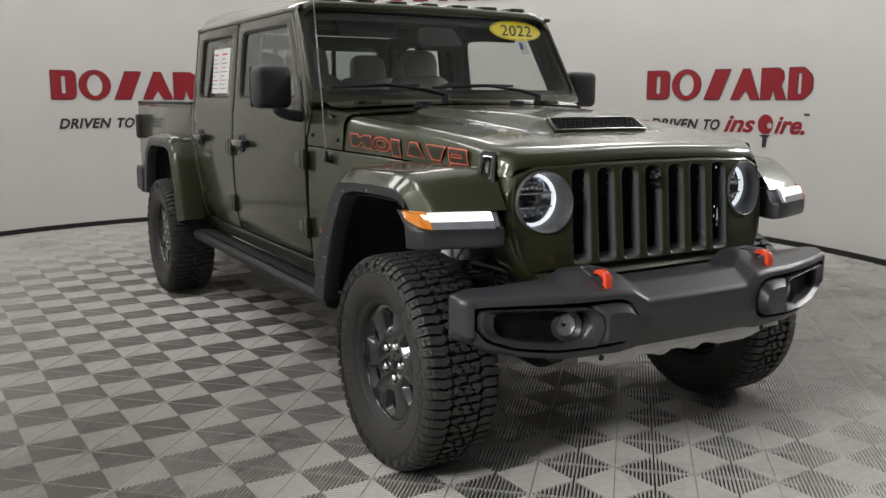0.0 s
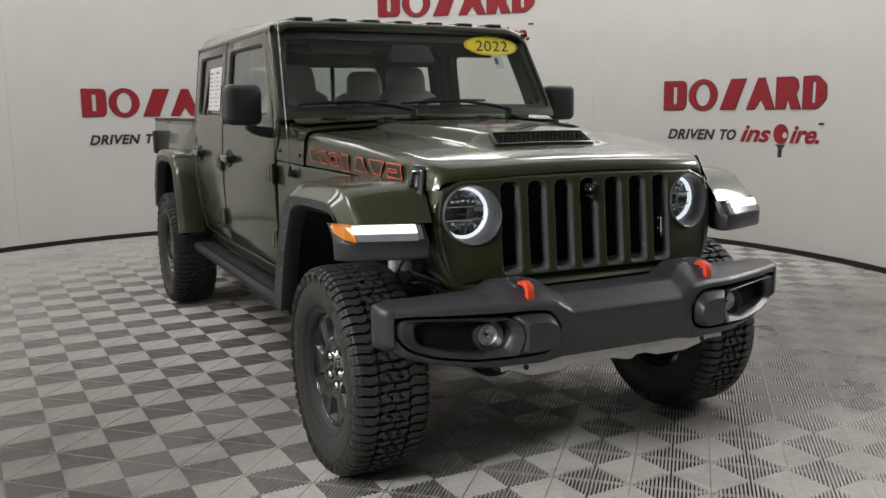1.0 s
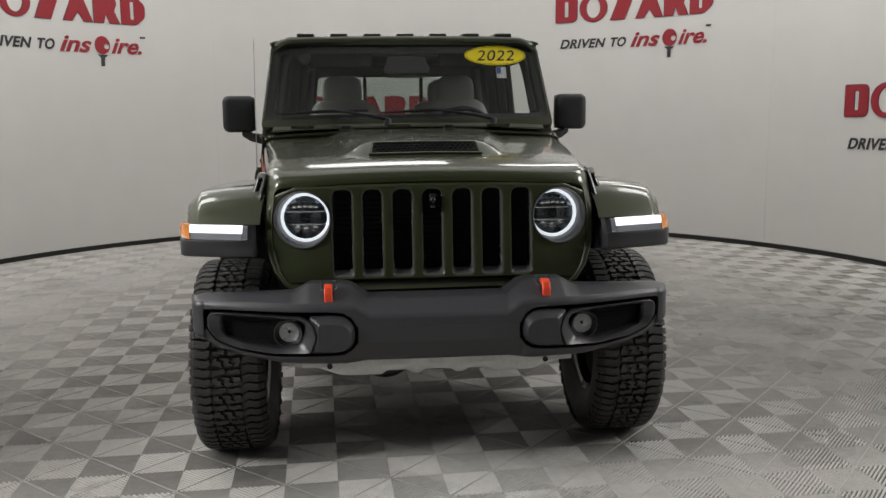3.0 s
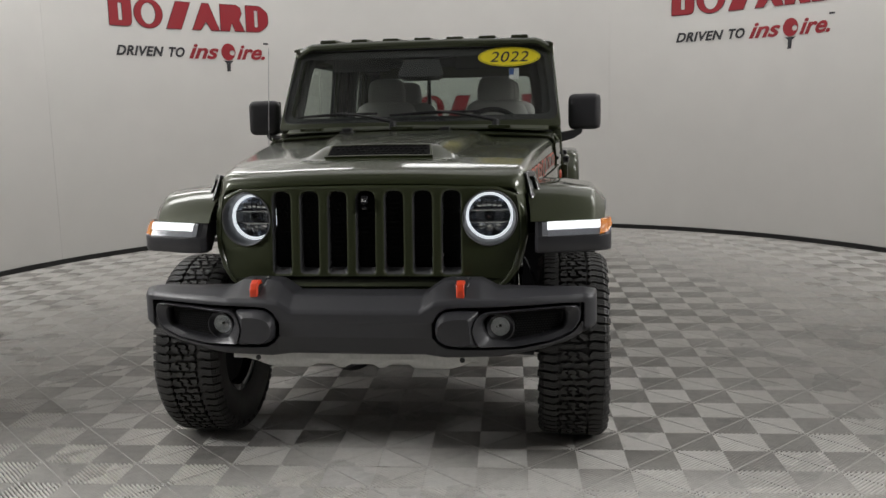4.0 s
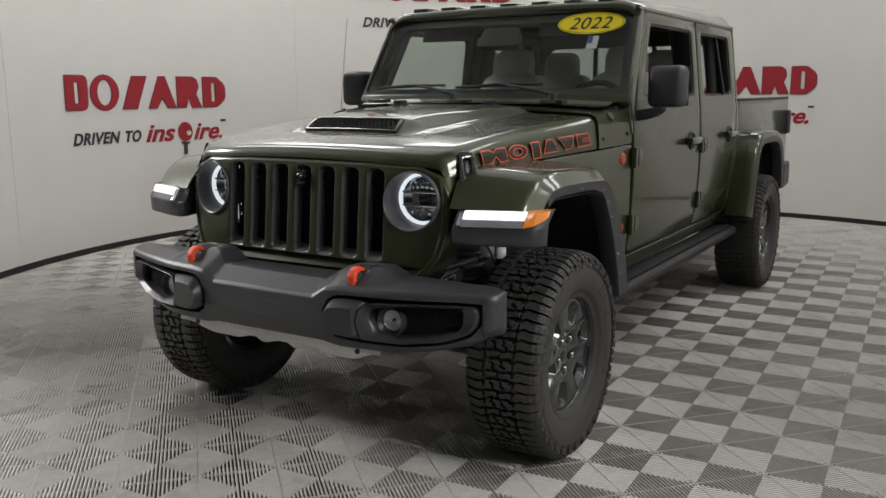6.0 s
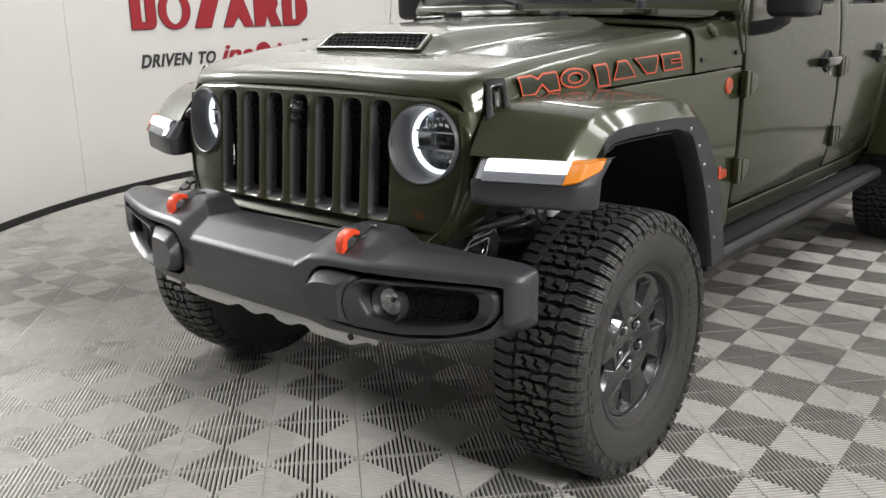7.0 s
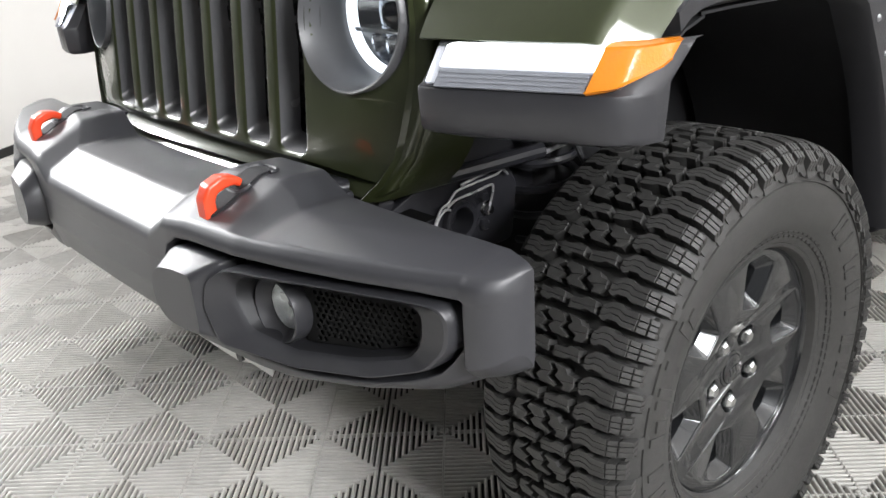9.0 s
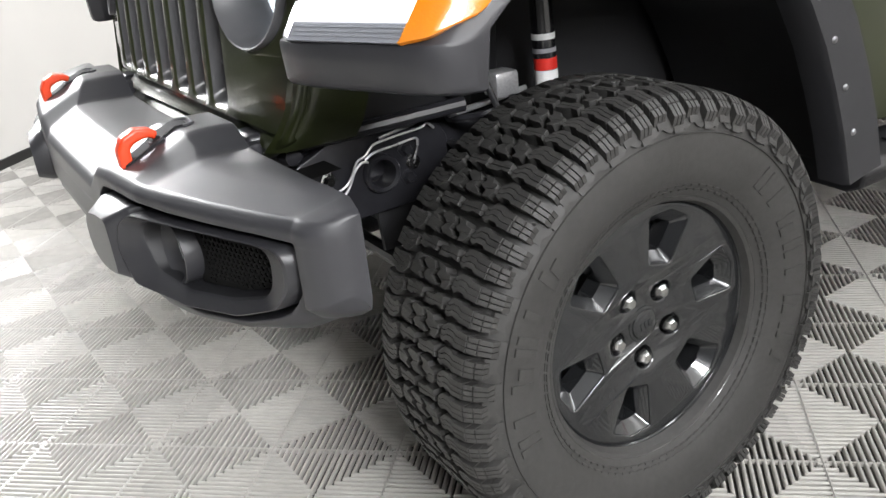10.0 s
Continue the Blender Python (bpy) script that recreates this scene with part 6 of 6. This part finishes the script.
def wheel(x, y, z, out, spin):
    """out: +1 on the truck's left, -1 on its right."""
    m = pose(x, y, z) @ pose(0, 0, 0, 0, 0, 0 if out > 0 else 180) @ pose(0, 0, 0, spin, 0, 0)
    w = new("wheel")
    w.parent, w.matrix_basis = truck, m
    w["label"] = "all-terrain tyre on a satin black alloy rim"
    if not shared:
        shared["tyre"] = finish(merge(lathe(TYRE, 96)), 40)
        shared["tread"] = tread_mesh()
        shared["rings"] = finish(side_rings(), 30)
        wp = 2 * math.pi / N_PITCH
        shared["biter"] = finish(on_wheel_side(-0.36 * wp, 0.22 * wp, 0.346, 0.376, 0.0068), 30)
        shared["short_biter"] = finish(on_wheel_side(-0.30 * wp, 0.40 * wp, 0.357, 0.376, 0.0064), 30)
        shared["band"] = finish(shoulder_band(), 40)
        for k in range(3):
            shared["letter_%d" % k] = finish(letter_shape(k), 30)
        shared["rim"] = finish(rim_mesh(), 32)
        shared["cap"] = finish(merge(lathe([(0.0, 0.073), (0.022, 0.0725), (0.0265, 0.070), (0.0275, 0.064), (0.0285, 0.069), (0.033, 0.068), (0.036, 0.06)], 32), box(0.0725, 0.0742, -0.012, -0.006, -0.007, 0.007), box(0.0725, 0.0742, -0.003, 0.003, -0.005, 0.007), box(0.0725, 0.0742, 0.006, 0.012, -0.007, 0.005)), 40)
        shared["nut"] = finish(merge(moved(lathe([(0.0, 0.040), (0.009, 0.0385), (0.0138, 0.033), (0.0152, 0.026), (0.0152, 0.0), (0.016, -0.004)], 6), pose(0, 0, 0)), lathe([(0.0145, 0.018), (0.0172, 0.012), (0.0178, 0.006), (0.0178, -0.01)], 16)), 30)
        shared["disc"] = finish(merge(lathe([(0.05, 0.0), (0.165, 0.0), (0.165, -0.022), (0.05, -0.022)], 40), lathe([(0.0, 0.03), (0.05, 0.028), (0.07, 0.0), (0.07, -0.03)], 24)), 35)
        for key, mat in (("tyre", RUBBER), ("tread", RUBBER), ("rings", RUBBER), ("biter", RUBBER), ("band", RUBBER), ("short_biter", RUBBER), ("letter_0", RUBBER), ("letter_1", RUBBER), ("letter_2", RUBBER), ("rim", RIM), ("cap", RIM), ("nut", STEEL), ("disc", DULL)):
            shared[key].materials.append(mat)
    for key, nm in (("tyre", "tyre"), ("tread", "tread"), ("rings", "sidewall_knurling"), ("band", "shoulder_band"), ("rim", "rim"), ("cap", "hub_cap")):
        o = new(nm, shared[key])
        o.parent = w
        if key == "cap":
            o.location = (0.010, 0, 0)
        if key == "rings":
            o["kind"] = "stuff"
            rings = o
    for k in range(N_PITCH):
        o = new("side_biter", shared["biter" if k % 2 else "short_biter"])
        o.parent, o.matrix_basis = rings, pose(0, 0, 0, -360 * (k + 0.5) / N_PITCH, 0, 0)
    for c, n in ((100, 8), (300, 6)):
        for k in range(n):
            o = new("letter_shape", shared["letter_%d" % (k * 5 % 3)])
            o.parent, o.matrix_basis = rings, pose(0, 0, 0, -(c + 10.5 * (k - n / 2)), 0, 0)
    o = new("brake_disc", shared["disc"])
    o.parent, o.matrix_basis = w, pose(-0.005, 0, 0)
    for k in range(5):
        o = new("lug_nut", shared["nut"])
        o.parent, o.matrix_basis = w, pose(0.050, 0.0635 * math.cos(radians(72 * k + 36)), 0.0635 * math.sin(radians(72 * k + 36)))
    # Dark disc added behind the rim so its inside looks black, not body green.
    part("dust_shield", lathe([(0.0, -0.062), (0.150, -0.062), (0.185, -0.055), (0.186, -0.058), (0.150, -0.066), (0.0, -0.066)], 40), LINER, w)
    cal = part("brake_caliper", box(-0.05, 0.02, -0.075, 0.075, 0.115, 0.185, 0.015), DULL, w)
    return w


wheel(0.826, 0.030, 0.4005, 1, 16)
wheel(-0.806, -0.015, 0.4005, -1, 33)
wheel(0.822, 3.487, 0.4005, 1, 52)
wheel(-0.822, 3.487, 0.4005, -1, -15)

# ---- chassis, suspension and engine bay bits ----
for s in (-1, 1):
    rows = [[(s * (x + dx), y, z + dz) for dx, dz in ((-0.04, -0.07), (0.04, -0.07), (0.04, 0.07), (-0.04, 0.07))] for x, y, z in ((0.44, -0.46, 0.70), (0.44, -0.30, 0.70), (0.43, 0.0, 0.70), (0.42, 0.5, 0.66), (0.43, 0.9, 0.58), (0.45, 2.6, 0.58), (0.42, 3.2, 0.70), (0.42, 3.9, 0.70), (0.43, 4.7, 0.64))]
    rail = tpart("frame_rail", loft(rows, closed=True, caps=True), FRAME, label="black painted frame rail", bevel=0.01)
    ring = rounded([(-0.40, 0.575), (-0.10, 0.585), (-0.085, 0.69), (-0.12, 0.75), (-0.33, 0.73), (-0.40, 0.70)], 0.02)
    br = tpart("frame_bracket", plate(ring, [circle(-0.235, 0.656, 0.032, 28)], 0.02, 0.003, lambda u, v, w: (s * (0.490 + w), u, v)), FRAME, rail, "black steel frame end plate with a round hole")
    tpart("tube_end", moved(lathe([(0.026, -0.12), (0.026, 0.018), (0.033, 0.020), (0.036, 0.016), (0.036, -0.06)], 28), pose(s * 0.505, -0.235, 0.656, 0, 0, 0 if s > 0 else 180)), FRAME, rail)
    for yy, zz, mat in ((-0.339, 0.666, STEEL), (-0.179, 0.687, FRAME), (-0.178, 0.634, FRAME), (-0.166, 0.660, STEEL), (-0.156, 0.737, STEEL)):
        tpart("frame_bolt", moved(lathe([(0.0, 0.014), (0.008, 0.014), (0.011, 0.010), (0.011, 0.003), (0.016, 0.002), (0.016, 0.0)], 6), pose(s * 0.51, yy, zz, 0, 0, 0 if s > 0 else 180)), mat, rail)
    xo = s * 0.522
    for name, pts, r in (("wire_line", ((-0.345, 0.640), (-0.313, 0.651), (-0.297, 0.668), (-0.284, 0.690), (-0.267, 0.697), (-0.255, 0.708), (-0.241, 0.715), (-0.194, 0.719), (-0.149, 0.722), (-0.134, 0.728), (-0.120, 0.716)), 0.0024), ("wire_loop", ((-0.268, 0.690), (-0.247, 0.699), (-0.205, 0.702), (-0.163, 0.706), (-0.158, 0.695), (-0.166, 0.672), (-0.172, 0.660)), 0.0025), ("wire_line", ((-0.330, 0.622), (-0.305, 0.648), (-0.292, 0.672), (-0.276, 0.686), (-0.262, 0.684)), 0.0026), ("wire_line", ((-0.235, 0.722), (-0.200, 0.728), (-0.160, 0.733), (-0.128, 0.742)), 0.003)):
        tpart(name, tube(bent([(xo, y, z) for y, z in pts], 5), r, 7), WIRE, rail, "silver wire")
    tpart("tie_rod", tube([(xo, -0.085, 0.732), (xo, 0.0, 0.738), (xo, 0.094, 0.748)], 0.006, 8), WIRE, rail)
    tpart("inner_panel", plate(rounded([(-0.350, 0.735), (0.06, 0.752), (0.06, 1.06), (-0.200, 1.06), (-0.225, 0.86), (-0.350, 0.85)], 0.01), [], 0.012, 0.003, lambda u, v, w: (s * (0.470 + w + 0.10 * max(0.0, v - 0.80)), u, v), [0.80, 0.9], 1), BLACK, rail, "black inner wing panel")
    tpart("bumper_bracket", box(*sorted((s * 0.36, s * 0.50)), -0.52, -0.44, 0.60, 0.76, 0.008), FRAME)
    sk = tpart("shock_absorber", tube([(s * 0.595, 0.115, 0.46), (s * 0.585, 0.10, 0.72)], 0.013, 14), STEEL, label="black shock absorber with a red and white label")
    tpart("shock_body", tube([(s * 0.585, 0.100, 0.70), (s * 0.58, 0.096, 1.01)], 0.0215, 18), BLACK_GLOSS, sk)
    tpart("red_band", tube([(s * 0.5835, 0.0988, 0.791), (s * 0.5832, 0.0985, 0.812)], 0.0221, 18), RED_LABEL, sk)
    tpart("white_band", tube([(s * 0.5845, 0.0996, 0.735), (s * 0.5837, 0.0990, 0.790)], 0.0221, 18), PAPER, sk)
    tpart("white_bar", tube([(s * 0.583, 0.0984, 0.822), (s * 0.5828, 0.0983, 0.830)], 0.0221, 18), GREY_PRINT, sk)
    tpart("white_bar", tube([(s * 0.5825, 0.0980, 0.846), (s * 0.5823, 0.0979, 0.857)], 0.0221, 18), PAPER, sk)
    spring = [(s * 0.50 + 0.065 * math.cos(2 * math.pi * i / 14), 0.0 + 0.065 * math.sin(2 * math.pi * i / 14), 0.48 + 0.30 * i / 84) for i in range(85)]
    tpart("coil_spring", tube(spring, 0.008, 6), FRAME, label="black coil spring")
    tpart("lower_arm", tube([(s * 0.50, 0.02, 0.36), (s * 0.42, 0.95, 0.52)], 0.03, 10), FRAME)
    tpart("brake_hose", tube(bent([(s * 0.52, -0.02, 0.80), (s * 0.60, -0.06, 0.82), (s * 0.66, -0.04, 0.70), (s * 0.70, 0.03, 0.55)]), 0.006, 8), BLACK)
    tpart("module_box", box(*sorted((s * 0.55, s * 0.60)), -0.026, 0.026, 0.760, 0.806, 0.008), WIRE, label="small silver metal box")
tpart("front_axle", merge(tube([(-0.72, 0.01, 0.40), (0.72, 0.01, 0.40)], 0.042, 16), moved(lathe([(0.0, -0.13), (0.09, -0.11), (0.13, -0.03), (0.13, 0.05), (0.08, 0.12), (0.0, 0.13)], 20, "y"), pose(-0.18, 0.0, 0.40))), FRAME, label="black solid front axle")
tpart("rear_axle", merge(tube([(-0.72, 3.487, 0.40), (0.72, 3.487, 0.40)], 0.045, 16), moved(lathe([(0.0, -0.14), (0.1, -0.11), (0.14, -0.03), (0.14, 0.05), (0.09, 0.12), (0.0, 0.14)], 20, "y"), pose(0.0, 3.487, 0.40))), FRAME, label="black solid rear axle")
tpart("steering_link", tube([(-0.66, -0.16, 0.43), (0.66, -0.15, 0.41)], 0.018, 10), FRAME, label="black steering link")
tpart("track_bar", tube([(-0.55, -0.10, 0.44), (0.45, -0.10, 0.60)], 0.018, 10), FRAME, label="black track bar")
tpart("sway_bar", tube(bent([(-0.57, -0.08, 0.76), (-0.50, -0.36, 0.74), (-0.44, -0.40, 0.72), (0.44, -0.40, 0.72), (0.50, -0.36, 0.74), (0.57, -0.08, 0.76)]), 0.014, 10), FRAME, label="black sway bar")
tpart("valance", loft([[(x, y, z) for x in (-0.58, -0.3, 0.0, 0.3, 0.58)] for y, z in ((-0.476, 0.690), (-0.44, 0.696), (-0.40, 0.700), (-0.34, 0.705))]), MESH, label="black panel between bumper and grille")
tpart("underbody", box(-0.40, 0.40, -0.30, 4.7, 0.62, 0.66), LINER, label="dark underbody")
tpart("engine_block", box(-0.36, 0.36, -0.28, 0.75, 0.60, 1.12), LINER, label="dark engine bay")
tpart("gearbox", merge(box(-0.16, 0.16, 0.7, 1.9, 0.42, 0.64, 0.05), box(-0.3, 0.3, 1.5, 1.6, 0.45, 0.52, 0.02)), FRAME, label="dark gearbox")
tpart("exhaust", tube(bent([(-0.28, 0.8, 0.50), (-0.28, 2.0, 0.50), (-0.35, 3.0, 0.52), (-0.45, 3.6, 0.62), (-0.45, 4.6, 0.55)]), 0.032, 10), DULL, label="steel exhaust pipe")


# ---- floor tiles: four ribbed triangles each, laid on the diagonal ----
FINE = ((-1, -0.012), (-1, -0.0046), (-0.86, -0.0024), (-0.5, -0.0007), (0, 0.0), (0.5, -0.0007), (0.86, -0.0024), (1, -0.0046), (1, -0.012))
PLAIN = ((-1, -0.010), (-0.90, -0.0028), (0, 0.0), (0.90, -0.0028), (1, -0.010))


def tile_quarter(verts, faces, cx, cy, sx, sy, section):
    """Twenty ribs of the triangle in quadrant (sx, sy) of a tile, square to its outer edge, and a thin bar along that edge."""
    pitch, half, reach = CELL * math.sqrt(2) / 20, 0.0040, CELL / math.sqrt(2)
    ux, uy, wx, wy = -sx * 0.70711, sy * 0.70711, -sx * 0.70711, -sy * 0.70711
    mx, my = cx + sx * CELL / 2, cy + sy * CELL / 2
    m = len(section)

    def put(a, w, z):
        verts.append((mx + ux * a + wx * w, my + uy * a + wy * w, z))

    for k in range(-10, 10):
        p = (k + 0.5) * pitch
        w1 = reach - abs(p) + 0.003
        n = len(verts)
        for w in (0.0014, w1):
            for b, z in section:
                put(p + b * half, w, z)
        faces += [(n + e, n + e + 1, n + e + m + 1, n + e + m) for e in range(m - 1)] + [tuple(range(n, n + m)), tuple(range(n + m, n + 2 * m))]
    n = len(verts)
    for w, z in ((0.0007, -0.010), (0.0007, -0.0012), (0.0024, -0.0012), (0.0024, -0.010)):
        put(-reach + 0.001, w, z)
        put(reach - 0.001, w, z)
    faces += [(n, n + 1, n + 3, n + 2), (n + 2, n + 3, n + 5, n + 4), (n + 4, n + 5, n + 7, n + 6)]


def tile_mesh(places, section):
    verts, faces = [], []
    for cx, cy in places:
        for sx, sy in ((1, 1), (-1, 1), (-1, -1), (1, -1)):
            tile_quarter(verts, faces, cx, cy, sx, sy, section)
    me = bpy.data.meshes.new("tile")
    me.from_pydata(verts, [], faces)
    bm = bmesh.new()
    bm.from_mesh(me)
    bpy.data.meshes.remove(me)
    me = finish(bm, 60)
    me.materials.append(FLOOR)
    return me


places = []
for i in range(-24, 28):
    for j in range(-16, 40):
        cx, cy = X0 + i * CELL, Y0 + j * CELL
        if (i + j) % 2 == 0 or (cx - BOOTH.x) ** 2 + (cy - BOOTH.y) ** 2 > 4.9 ** 2 and cy > 0 or abs(cx - 0.2) > 4.9:
            continue
        places.append((cx, cy))
places.sort(key=lambda p: (p[0] - 0.9) ** 2 + (p[1] + 0.9) ** 2)
one = tile_mesh([(0, 0)], FINE)
for cx, cy in places[:300]:
    o = new("floor_tile", one)
    o.parent, o.location = floor, (cx, cy, 0)
rest = new("floor_tiles", tile_mesh(places[300:], PLAIN))
rest.parent = floor
tagged(rest, "grey interlocking plastic floor tiles with ribs in a chequer", kind="stuff")
